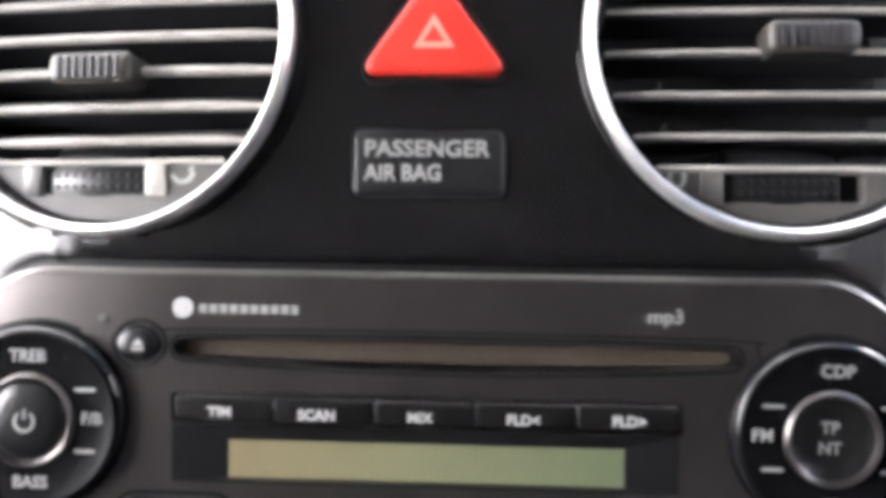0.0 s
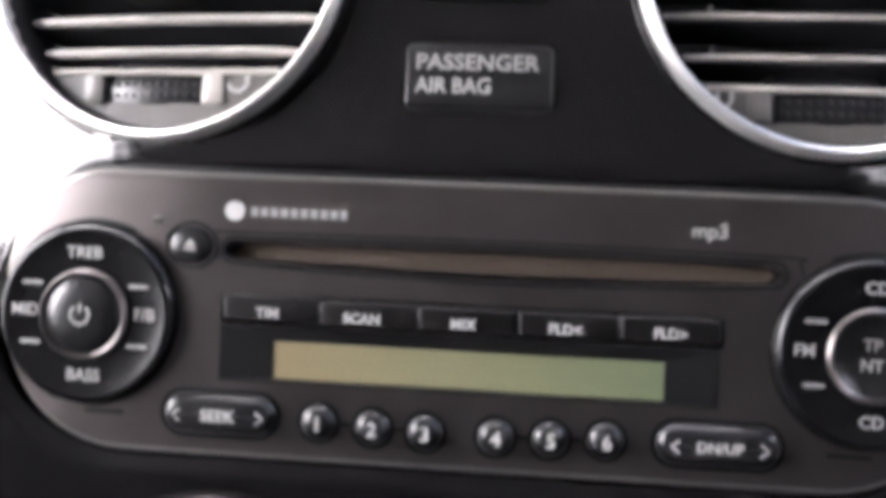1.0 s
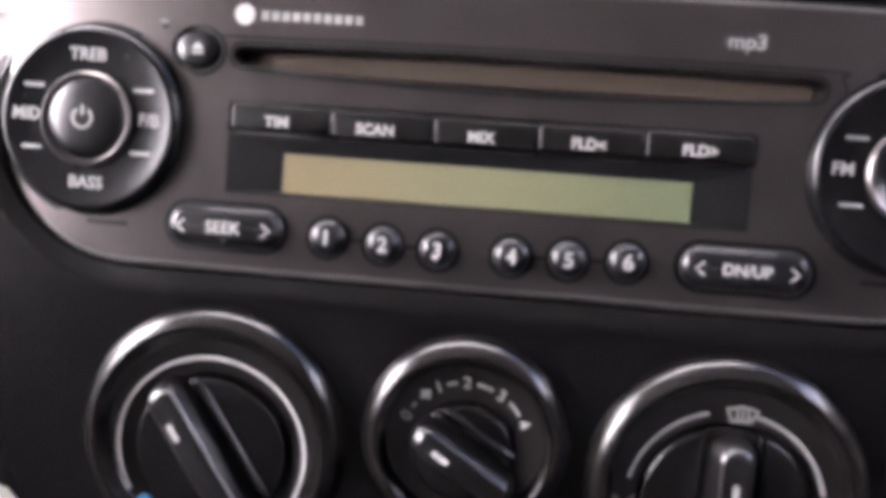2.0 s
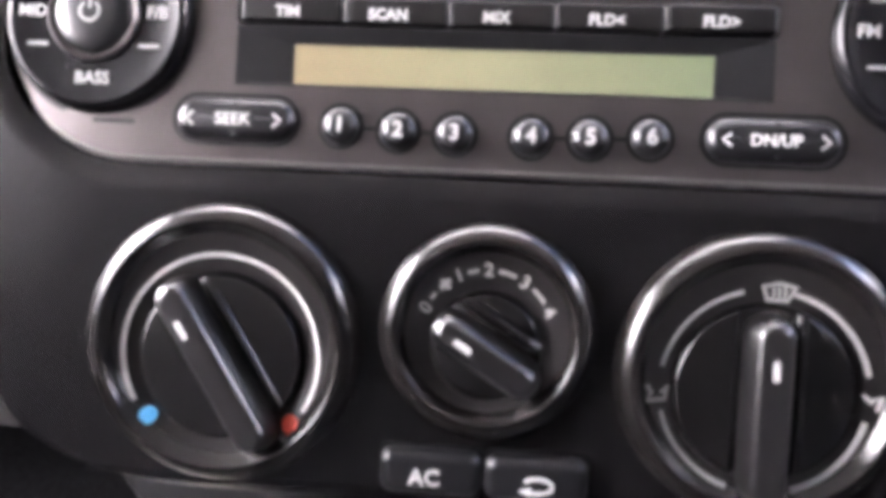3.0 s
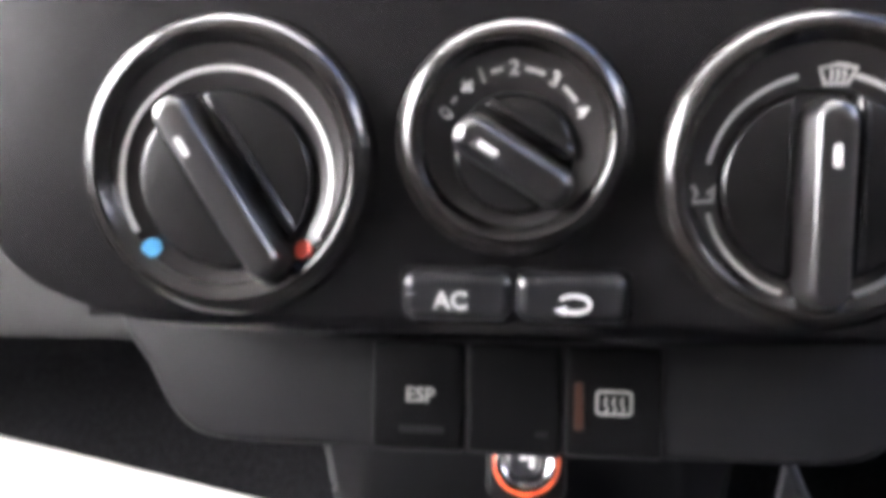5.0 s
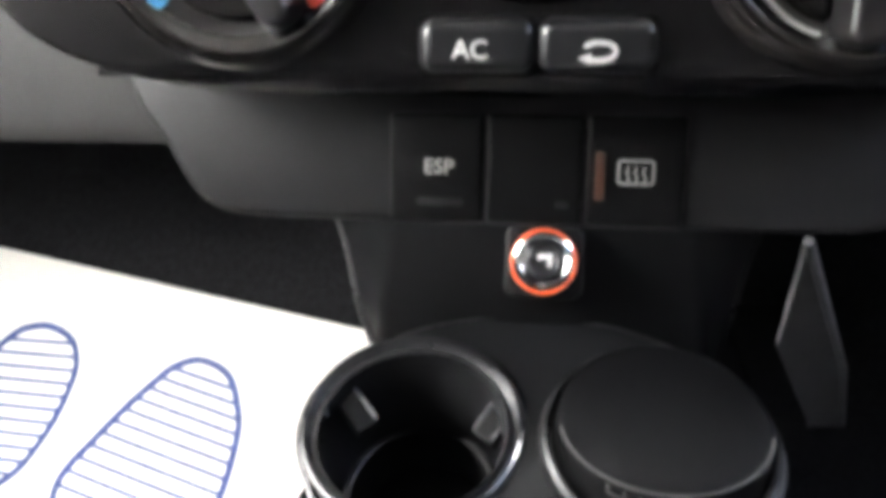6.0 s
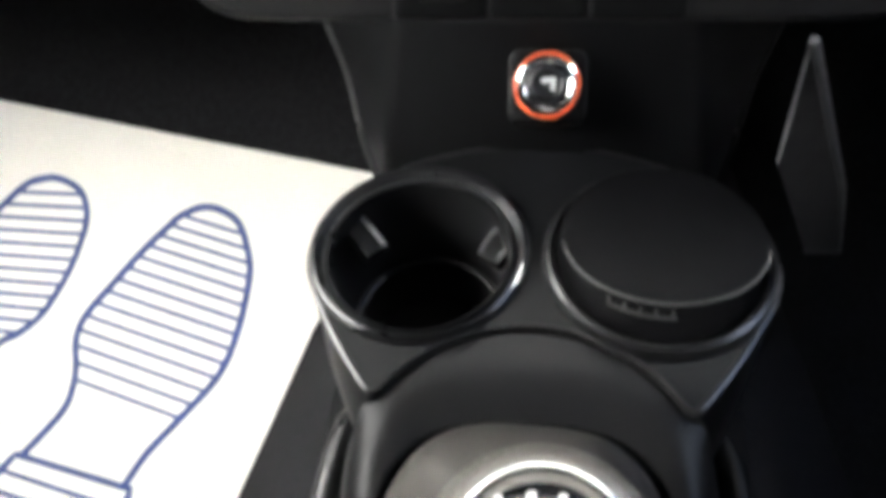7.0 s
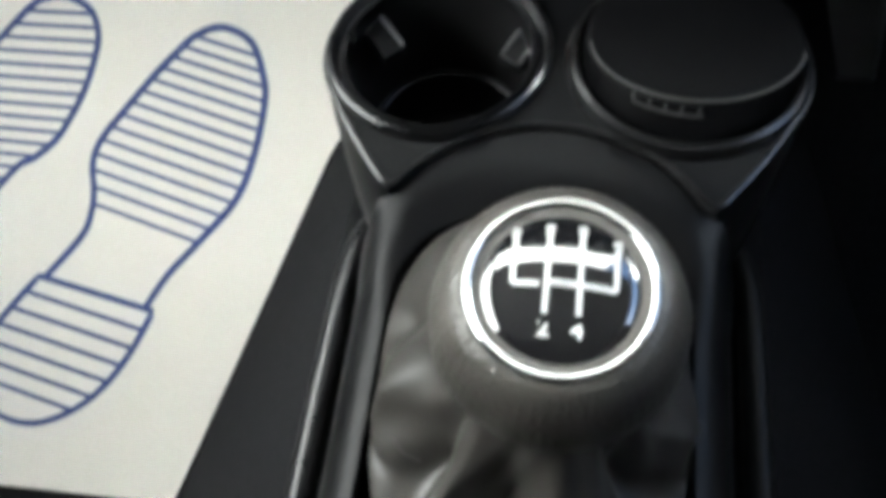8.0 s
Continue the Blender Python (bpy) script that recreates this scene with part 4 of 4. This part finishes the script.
def tray_outline(r, grow):
    """Two round ends joined, drawn in to two tips at the back of the gear lever."""
    tip = (55.5 + grow * 0.4, 50.0 - grow)
    d = math.hypot(tip[0] - ASH[0], tip[1] - ASH[1])
    base = math.degrees(math.atan2(tip[1] - ASH[1], tip[0] - ASH[0]))
    a0 = base + math.degrees(math.acos(r / d))
    start = Vector(arc(*ASH, r, a0, a0, 1)[0])
    way = start - Vector(tip)
    swell = [tuple(Vector(tip) + way * k + Vector((way.y, -way.x)).normalized() * 5.6 * k * (1 - k)) for k in (0.2, 0.4, 0.6, 0.8)]
    right = [tip] + swell + arc(*ASH, r, a0, 68, 36)
    mid = arc(0, 54, 124 + grow, 62.5, 117.5, 14)
    left = [(-x, y) for x, y in reversed(right)]
    rr = math.hypot(tip[0], tip[1] - 20)
    a = math.degrees(math.asin(min(1, (tip[1] - 20) / rr)))
    back = arc(0, 20, rr, 180 - a, a, 24)[2:-2]
    # round the two tips
    def tip_arc(p, q, s):
        a, b = Vector(p), Vector(s)
        q = Vector(q)
        a, b = q + (a - q).normalized() * 6.5, q + (b - q).normalized() * 6.5
        return [tuple(a * (1 - k) ** 2 + q * 2 * k * (1 - k) + b * k * k) for k in (0, 0.2, 0.4, 0.6, 0.8, 1.0)]
    return tip_arc(back[-1], right[0], right[1]) + right[1:] + mid + left[:-1] + tip_arc(left[-2], left[-1], back[0]) + back


tray = thing("cup_holder_tray", W(0, 110, 175), "black plastic console tray with a cup holder and an ashtray seat", "cup holder")
T0 = Matrix.Translation((0, -110, -175))
outer = tray_outline(CUP_R, 0)
body = holed(outer, [circle(CUP[0] + 0.5, CUP[1] - 3.0, 39.0, 56)], 180, 209)
part("tray_top", body, CONSOLE_BLACK, tray, at=T0.copy(), smooth=True)
part("tray_side", loft(bmesh.new(), [[(*p, 209) for p in outer], [(*p, 205) for p in tray_outline(CUP_R + 0.2, 2.5)], [(*p, 197) for p in tray_outline(CUP_R + 0.8, 8.0)], [(*p, 186) for p in tray_outline(CUP_R + 1.2, 11.0)], [(*p, 150) for p in tray_outline(CUP_R + 1.0, 11.5)]], cap0=False, cap1=False), CONSOLE_BLACK, tray, at=T0.copy())
part("tray_lip", tube([(*p, 208.8) for p in inset(outer, 0.4)], 1.2, 8, closed=True), RIM_BLACK, tray, "rounded raised lip", at=T0.copy())
rim_rings = []
for r, z, k in ((44.8, 206, 0), (44.6, 210, 0), (43.6, 212.6, 0.1), (42.0, 213.2, 0.3), (40.6, 212.4, 0.5), (39.2, 211.6, 0.65), (38.2, 213.2, 0.8), (37.2, 214.6, 0.9), (36.2, 214.4, 1.0), (35.6, 212.0, 1.0), (35.3, 203, 1.0)):
    rim_rings.append([(x, y, z) for x, y in circle(CUP[0] + 0.8 * k, CUP[1] - 4.6 * k, r, 72)])
part("cup_rim", loft(bmesh.new(), rim_rings, cap1=False), RIM_BLACK, tray, "double rounded cup holder rim", at=T0.copy())
part("cup_well", lathe([(35.3, 208), (34.8, 190), (33.5, 160), (32.5, 142), (30, 139), (0, 139)], 56, cx=CUP[0] + 0.8, cy=CUP[1] - 4.6), HARD_BLACK, tray, "deep black cup well", at=T0.copy())
part("cup_step", lathe([(33.8, 166), (31.6, 166.6), (30.6, 165.8), (30.0, 162), (29.5, 140)], 48, cx=CUP[0] + 0.8, cy=CUP[1] - 4.6), HARD_BLACK, tray, at=T0.copy())
for x, y, turn, edges in ((-79.6, 134.5, -46, (4.4,)), (-9.4, 135.4, 238, (4.4, -4.4))):
    fin = slab(rrect(9.5, 0, 21, 10.5, 1.2, 4), -3.2, 3.2, 0.7, 3)
    at = T0 @ shift(x, y, 205, turn) @ shift(0, 0, 0, 0, 0, 14)
    tab = part("grip_tab", fin, CONSOLE_BLACK, tray, "sprung grip tab", at=at)
    # paler grey beads stand in for the highlights on the tab's edges
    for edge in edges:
        part("tab_glint", tube([(1.0, edge, 3.1), (9.0, edge, 3.3), (18.5, edge, 3.1)], 0.9, 8), GREY_GRAIN, tab, "tab edge highlight as a grey bead", at=at)

# Ashtray in the second seat.
ashtray = thing("ashtray", W(47, 116.5, 209), "round black ashtray with its lid shut", "ashtray")
part("rim", lathe([(44.8, -6), (44.6, 2), (43.6, 4.6), (42.0, 5.4), (40.6, 4.4), (39.8, 1.5), (39.6, -6)], 72), RIM_BLACK, ashtray, "rounded rim")
lid_rings = []
for r, z, f in ((39.5, -4, 1), (39.4, 1, 1), (39.0, 5, 0.92), (38.6, 9.4, 0.80), (38.2, 10.8, 0.765), (37.4, 11.4, 0.755), (36.0, 11.6, 0.75), (22, 11.9, 0.75), (8, 12.0, 0.75)):
    lid_rings.append([(p[0] * 1.015 + 1.0, p[1] * (f if p[1] < 0 else 1) + 1.5, z) for p in circle(0, 0, r, 64)])
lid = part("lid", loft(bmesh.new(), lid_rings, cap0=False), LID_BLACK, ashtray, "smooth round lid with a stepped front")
# a lighter grey bead draws the thin highlight along the lid's front
part("lid_edge_glint", tube([(p[0] + 1.5, p[1] * (0.765 if p[1] < 0 else 1) + 1.5, 11.0) for p in arc(0, 0, 38.0, 186, 354, 40)], 0.6, 8), GREY_TRIM, lid, "highlight along the lid edge as a grey bead")


def lid_front(x, z, r=38.9, f=0.84):
    return x, 1.5 - f * math.sqrt(r ** 2 - (x - 1.5) ** 2), z


# lighter grey on the lip and ribs paints in their glints
part("slot_lip", tube([lid_front(x, 7.6, 39.1, 0.845) for x in (-20, -15, -10, -5, 0, 4)], 0.55, 8), GREY_TRIM, lid, "lower lip of the finger slot, paler as if lit")
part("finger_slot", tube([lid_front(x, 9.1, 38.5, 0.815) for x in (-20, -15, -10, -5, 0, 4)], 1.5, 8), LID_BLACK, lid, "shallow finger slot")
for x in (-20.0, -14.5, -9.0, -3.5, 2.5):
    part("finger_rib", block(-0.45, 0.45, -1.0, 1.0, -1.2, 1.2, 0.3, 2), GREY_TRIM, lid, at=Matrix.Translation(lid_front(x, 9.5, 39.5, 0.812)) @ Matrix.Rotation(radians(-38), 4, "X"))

# Lighter.
lighter = thing("cigarette_lighter", W(1.7, 173.5, 247.5, 44), "black cigarette lighter with an orange and chrome ring", "lighter")
part("ring", lathe([(13.3, -4), (13.4, 1.2), (13.1, 2.0), (12.5, 2.2), (12.1, 1.6)], 56), ORANGE, lighter, "translucent orange ring")
part("sleeve", lathe([(12.2, 1.0), (12.0, 2.2), (11.4, 2.6), (10.4, 2.3), (9.2, 1.8), (8.2, 1.2), (7.6, 0.5), (7.4, -6)], 56), RING_CHROME, lighter, "chrome sleeve")
cap = part("button", lathe([(7.2, -5), (7.2, 2.0), (6.8, 3.2), (5.9, 3.8), (5.2, 3.4), (0, 3.2)], 40), GLOSS_BLACK, lighter, "black push button")
part("cigarette_mark", slab([(-2.4, 2.6), (3.4, 3.0), (3.0, -2.6), (1.2, -2.2), (1.4, 1.0), (-2.6, 0.6)], 3.3, 3.6), WHITE, cap, "white cigarette symbol")
part("mount", slab(rrect(0, 0, 32, 30, 5, 5), -18, -3.0, 1.5, 3), CONSOLE_BLACK, lighter, "raised square mount")

# Lower console and gear lever surround.
console = thing("gear_console", W(0, -20, 118), "black lower console round the gear lever", "console")
C0 = Matrix.Translation((0, 20, -118))


def edge_z(y):
    """Height of the surround where it meets the tray and rolls over at its sides."""
    return float(np.interp(y, (-330, -50, 0, 20, 38, 52, 90), (176, 187, 191, 196, 202, 206, 207.4)))


def seam_z(y):
    """Height of the seam between the surround and the leather."""
    return float(np.interp(y, (-330, -50, 0, 20, 47), (185, 196, 200, 202, 203.5)))


def ring_xy(half, front, mid, power, back=-330.0):
    """Straight sides that close in a rounded front."""
    pts = []
    for k in range(41):
        a = math.pi * k / 40
        c, n = math.cos(a), math.sin(a)
        pts.append((half * math.copysign(abs(c) ** power, c), mid + (front - mid) * n ** power))
    return pts + [(-half, back), (half, back)]


OUTER = ring_xy(62.3, 82.3, 20, 1.0)
SEAM = ring_xy(50.6, 47.5, 2, 0.72)
levels = [[(x * 74 / 62.3, y - 2, 118.0) for x, y in OUTER], [(x * 71 / 62.3, y - 1, 150.0) for x, y in OUTER]]
for grow, drop in ((1.085, 26.0), (1.05, 14.0), (1.025, 7.0), (1.0, 2.4), (0.985, 0.4)):
    levels.append([(x * grow, y, edge_z(y) - drop * float(np.interp(y, (15, 48), (1.0, 0.05)))) for x, y in OUTER])
for k in (0.25, 0.5, 0.75, 0.92, 1.0):
    ring = []
    for (x, y), (p, q) in zip(OUTER, SEAM):
        x *= 0.985
        ring.append((x + (p - x) * k, y + (q - y) * k, edge_z(y) + (seam_z(q) - edge_z(y)) * k + 1.3 * math.sin(math.pi * k)))
    levels.append(ring)
levels.append([(x * 0.99, y - 0.5, seam_z(y) - 0.9) for x, y in SEAM])
levels.append([(x * 0.985, y - 0.8, seam_z(y) - 6.0) for x, y in SEAM])
part("surround", loft(bmesh.new(), levels, cap0=True, cap1=False), SURROUND_BLACK, console, "smooth black plastic surround", at=C0.copy())
for s in (-1, 1):
    rail = [(s * 74, 92, 124), (s * 86, 70, 126), (s * 88, 0, 124), (s * 87, -120, 120), (s * 86, -330, 118)]
    # the left rail's lighter, glossier black builds in its window-lit look
    part("side_rail", tube(smooth_loop([Vector(p) for p in rail], 6, closed=False), 6.0, 12), RIM_BLACK if s < 0 else CONSOLE_BLACK, console, "rounded side rail, the left one brighter as if lit", at=C0.copy())

lever = thing("gear_lever", W(6, -30, 170), "leather gear lever with a chrome-ringed shift pattern cap", "gear lever")
G0 = Matrix.Translation((-6, 30, -170))


FOLDS = ((184, 9, 7.5, 0.30), (164, 10, -4.5, 0.32), (212, 11, -9.0, 0.45), (236, 15, 8.0, 0.50), (262, 12, -7.0, 0.55), (285, 14, 7.0, 0.5), (-8, 9, 7.5, 0.30), (12, 10, -4.5, 0.32), (-34, 12, -10.0, 0.45), (-58, 15, 7.0, 0.55), (150, 12, -2.5, 0.35), (128, 12, 2.0, 0.4), (36, 12, -2.5, 0.35))


def gaiter(s, t):
    """Folded leather from the surround's seam up to the neck of the knob."""
    a = 2 * math.pi * s
    e = math.cos(a), math.sin(a)
    bx = 49.8 * math.copysign(abs(e[0]) ** 0.62, e[0])
    by = -14 + 60.8 * math.copysign(abs(e[1]) ** 0.75, e[1])
    tx, ty = 6 + 19.6 * e[0], -22.4 + 19.6 * e[1]
    fold = 0.0
    for where, wide, high, peak in FOLDS:
        d = (math.degrees(a) - where + 22 * (t - 0.4) + 180) % 360 - 180
        fold += high * (math.exp(-abs(d) / wide) if high > 0 else math.exp(-(d / wide) ** 2)) * math.exp(-((t - peak) / 0.30) ** 2)
    fine = 1.5 * math.sin(9 * a + 6 * t) * math.sin(4 * a - 3 * t) + 0.8 * math.sin(17 * a - 9 * t + 1.0)
    rim = math.sin(math.pi * min(1.0, t * 1.02)) ** 0.7
    fold = fold * min(1.0, 6 * t) + fine * rim * (1 - 0.75 * max(0.0, e[1]))
    back = max(0.0, -e[1])
    r = 1 - t ** (0.85 - 0.25 * back)
    bulge = 1 + 0.20 * math.sin(math.pi * t) * (1 - 0.9 * back)
    x = tx + (bx - tx) * r * bulge + e[0] * fold
    y = ty + (by - ty) * r * bulge + e[1] * fold
    low = seam_z(by) - 1.6
    z = low + (243 - low) * t ** (1.15 - 0.55 * max(0.0, e[1]) + 1.1 * back) + 0.35 * fold * (1 - t)
    return x, y, z


part("gaiter", sheet(gaiter, 240, 48), LEATHER, lever, "creased black leather gaiter", at=G0.copy())
for n in range(12):
    here, ahead = Vector(gaiter(0.548 + 0.0024 * n, 0.30)), Vector(gaiter(0.5494 + 0.0024 * n, 0.30))
    lift = Vector((-0.5, -0.2, 0.8))
    part("stitch", tube([here + lift * 0.1, here.lerp(ahead, 0.3) + lift, here.lerp(ahead, 0.7) + lift, ahead + lift * 0.1], 0.45, 6), STITCH, lever, at=G0.copy())
TILT_K = shift(6.0, -27.5, 298.5, 0, 5.0, 0)
knob_profile = [(19.3, -78), (19.5, -66), (20.4, -56), (22.4, -46), (25.2, -36), (27.6, -27), (28.6, -20), (28.2, -14), (26.6, -8), (24.2, -3), (22.0, -0.8), (20.2, 0.2)]
flutes = lathe([(0, -78)] + knob_profile + [(19.0, 0.2), (0, 0.2)], 256)
for v in flutes.verts:
    r = math.hypot(v.co.x, v.co.y)
    if r > 21 or (r > 12 and v.co.z < -10):
        k = 1 - 0.006 * (0.5 + 0.5 * math.cos(64 * math.atan2(v.co.y, v.co.x)))
        v.co.x *= k
        v.co.y *= k
knob = part("knob", flutes, STITCH, lever, "perforated black leather knob", at=G0 @ TILT_K)
part("knob_collar", lathe([(19.4, -64), (20.8, -63), (21.0, -59), (19.8, -58)], 40), STITCH, lever, at=G0 @ TILT_K)
CAP_PROFILE = [(0.0, 3.3)]
for k in range(1, 37):
    r = 0.5 * k
    slope = r / 48 + 0.62 * max(0.0, (r - 12.5) / 5.5) ** 1.6
    CAP_PROFILE.append((r, CAP_PROFILE[-1][1] - 0.5 * slope))
DOME_K = TILT_K @ Matrix.Rotation(radians(-0.8), 4, "X")
cap = part("cap", lathe(CAP_PROFILE[::-1], 96), CAP_BLACK, knob, "domed glossy black cap", at=G0 @ DOME_K)
part("cap_ring", lathe([(20.0, -1.2), (19.9, 0.0), (19.6, 0.8), (19.1, 1.3), (18.6, 1.4), (18.1, 1.2), (17.8, 0.8), (17.6, 0.2), (17.5, -1.2)], 72), RING_CHROME, knob, "chrome ring", at=G0 @ TILT_K)


def cap_z(x, y):
    r = math.hypot(x, y)
    return float(np.interp(r, [p[0] for p in CAP_PROFILE], [p[1] for p in CAP_PROFILE])) + 0.06


gate = [[(-9.6, 10.0), (-9.6, -0.9), (-4.2, -0.9)], [(-2.8, 11.0), (-2.8, -6.8)], [(3.7, 11.0), (3.7, -6.8)], [(-2.8, -0.4), (10.7, -0.9), (10.7, 8.0)]]
for line in gate:
    for a, b in zip(line, line[1:]):
        pts = [tuple(Vector(a) + (Vector(b) - Vector(a)) * k / 10) for k in range(11)]
        bm = strip(pts, 1.15, -0.5, 0.10)
        for v in bm.verts:
            v.co.z += cap_z(v.co.x, v.co.y)
        part("gate_line", bm, WHITE, cap, "white shift pattern line", at=G0 @ DOME_K)
for word, x, y in (("2", -2.8, -9.8), ("4", 3.7, -9.8)):
    part("numeral", words(word, 5.0, 0.12), WHITE, cap, at=G0 @ DOME_K @ Matrix.Translation((x, y, cap_z(x, y) + 0.1)))
for x, y in ((-9.6, 10.4), (-2.8, 11.6), (3.7, 11.6), (10.7, 9.0)):
    part("numeral_bar", slab(rrect(0, 0, 1.9, 2.6, 0.5, 2), -0.4, 0.15), GREY_PRINT, cap, at=G0 @ DOME_K @ Matrix.Translation((x, y, cap_z(x, y))))

# ---- grained panel beside the driver's footwell ----
brace = thing("footwell_brace", W(115, 160, 215), "grained dark grey plastic brace below the dashboard", "trim panel")
P0, PX = Vector((77.3, 120.0, 311.8)), Vector((0.970, 0.2425, 0.0))
PY = Vector((0.0746, 0.078, -0.1914)).normalized()
PY = (PY - PX * PY.dot(PX)).normalized()
PM = Matrix((PX, PY, PX.cross(PY))).transposed().to_4x4()
PM.translation = P0 - Vector((115, 160, 215))


def brace_xy(p):
    d = Vector(p) - P0
    return d.dot(PX), d.dot(PY)


quad = [brace_xy(p) for p in ((77.3, 120.0, 311.8), (126.4, 166.9, 200.2), (155.6, 200.7, 114.7), (136.0, 193.2, 123.0), (90.2, 147.9, 232.2))]
part("plate", slab(quad, -0.8, 2.0, 0.8, 3), GREY_GRAIN, brace, at=PM.copy(), smooth=False)
part("edge_bead", tube([(*p, -0.6) for p in quad[:4]], 1.6, 10), GREY_GRAIN, brace, "smooth rounded edge", at=PM.copy())

# ---- paper floor mat ----
mat = thing("paper_floor_mat", MAT_M, "white paper floor mat printed with two blue shoe soles", "floor mat")


def mat_sheet(s, t):
    v = -236 + (150 + 236) * t
    right = 122 + (v + 2) * 0.533
    far = 150 - 0.2505 * ((-330 + (right + 330) * s) + 90)
    u = -330 + (right + 330) * s
    vv = v if v < 0 else v * max(0.2, far / 150)
    return u, vv, 0.8 * math.sin(u / 60 + 1) * math.sin(vv / 70)


part("paper", sheet(mat_sheet, 40, 40, 0.8), PAPER, mat, "clean white paper")
TOE = [(-11.3, -100.1), (5.9, -79.3), (29.6, -57.6), (57.6, -30.7), (72.1, -3.3), (81.2, 27.5), (81.3, 44.1), (74.8, 63.6), (56.8, 72.8), (39.0, 69.0), (25.0, 59.5), (8.8, 46.9), (-4.6, 35.1), (-18.0, 23.0), (-29.6, 12.4), (-38.2, 1.6), (-42.2, -10.0), (-42.6, -24.0), (-45.8, -38.0), (-54.9, -54.2), (-85.3, -81.7)]
HEEL = [(-90.9, -81.8), (-125.0, -112.4), (-152, -142), (-155, -168), (-134, -183.5), (-106.5, -186.5), (-74.7, -174.8), (-48.7, -156.4), (-26.6, -132.5), (-6.4, -103.0)]


def crossings(loop, c, n):
    """Where the line n.p = c crosses an outline."""
    out = []
    for k in range(len(loop)):
        a, b = Vector(loop[k]), Vector(loop[(k + 1) % len(loop)])
        da, db = a.dot(n) - c, b.dot(n) - c
        if da * db < 0:
            out.append(a + (b - a) * (da / (da - db)))
    return out


def on_mat(bm):
    for v in bm.verts:
        v.co.z += 0.8 * math.sin(v.co.x / 60 + 1) * math.sin(v.co.y / 70) + 0.12
    return bm


TOE_LEFT = [(-128.0, -32.0), (-100.0, -8.8), (-86.0, -3.0), (-68.0, 8.4), (-55.0, 22.6), (-43.4, 38.7), (-35.0, 54.6), (-29.4, 70.0), (-30.7, 83.0), (-37.0, 91.0), (-50.5, 97.0), (-62.5, 97.0), (-74.5, 93.8), (-94.7, 80.2), (-115.0, 64.0), (-135.0, 45.0), (-150.0, 22.0), (-160.0, -5.0), (-178.0, -30.0), (-200.0, -48.0)]


def shoe_print(outline, m, lean, first, step):
    sole = [tuple(p[:2]) for p in smooth_loop([Vector(q) for q in outline], 6, closed=False)]
    heel = [tuple((m @ Vector((*p, 0)))[:2]) for p in smooth_loop([Vector(q) for q in HEEL], 6, closed=False)]
    part("sole_line", on_mat(strip(sole, 4.6, 0, 0.25)), BLUE_INK, mat, "thick blue sole outline")
    part("heel_line", on_mat(strip(heel, 4.6, 0, 0.25, closed=True)), BLUE_INK, mat, "thick blue heel outline")
    n = Vector((math.sin(radians(lean)), math.cos(radians(lean))))
    for k in range(14):
        cr = crossings(sole, first - step * k - 0.13 * k * k * (step < 8), n)
        if len(cr) >= 2:
            part("stripe", on_mat(strip([tuple(cr[0] + (cr[1] - cr[0]) * j / 8) for j in range(9)], 2.5, 0, 0.22)), BLUE_INK, mat)
    n = m.to_3x3() @ Vector((math.sin(radians(15.2)), math.cos(radians(15.2)), 0))
    n = Vector(n[:2]).normalized()
    top = Vector((m @ Vector((-58.8, -104.4, 0)))[:2]).dot(n)
    for k in range(6):
        cr = crossings(heel, top - 14.5 * k, n)
        if len(cr) >= 2:
            part("stripe", on_mat(strip([tuple(cr[0] + (cr[1] - cr[0]) * j / 8) for j in range(9)], 3.4, 0, 0.22)), BLUE_INK, mat)


shoe_print(TOE, Matrix.Identity(4), 18.4, 77.1, 7.7)
# the other shoe
shoe_print(TOE_LEFT, Matrix.Translation((-52.9, 97.3, 0)) @ Matrix.Rotation(radians(-11), 4, "Z") @ Matrix.Scale(0.93, 4) @ Matrix.Translation((-56.8, -72.8, 0)), 5.5, 81.8, 8.36)
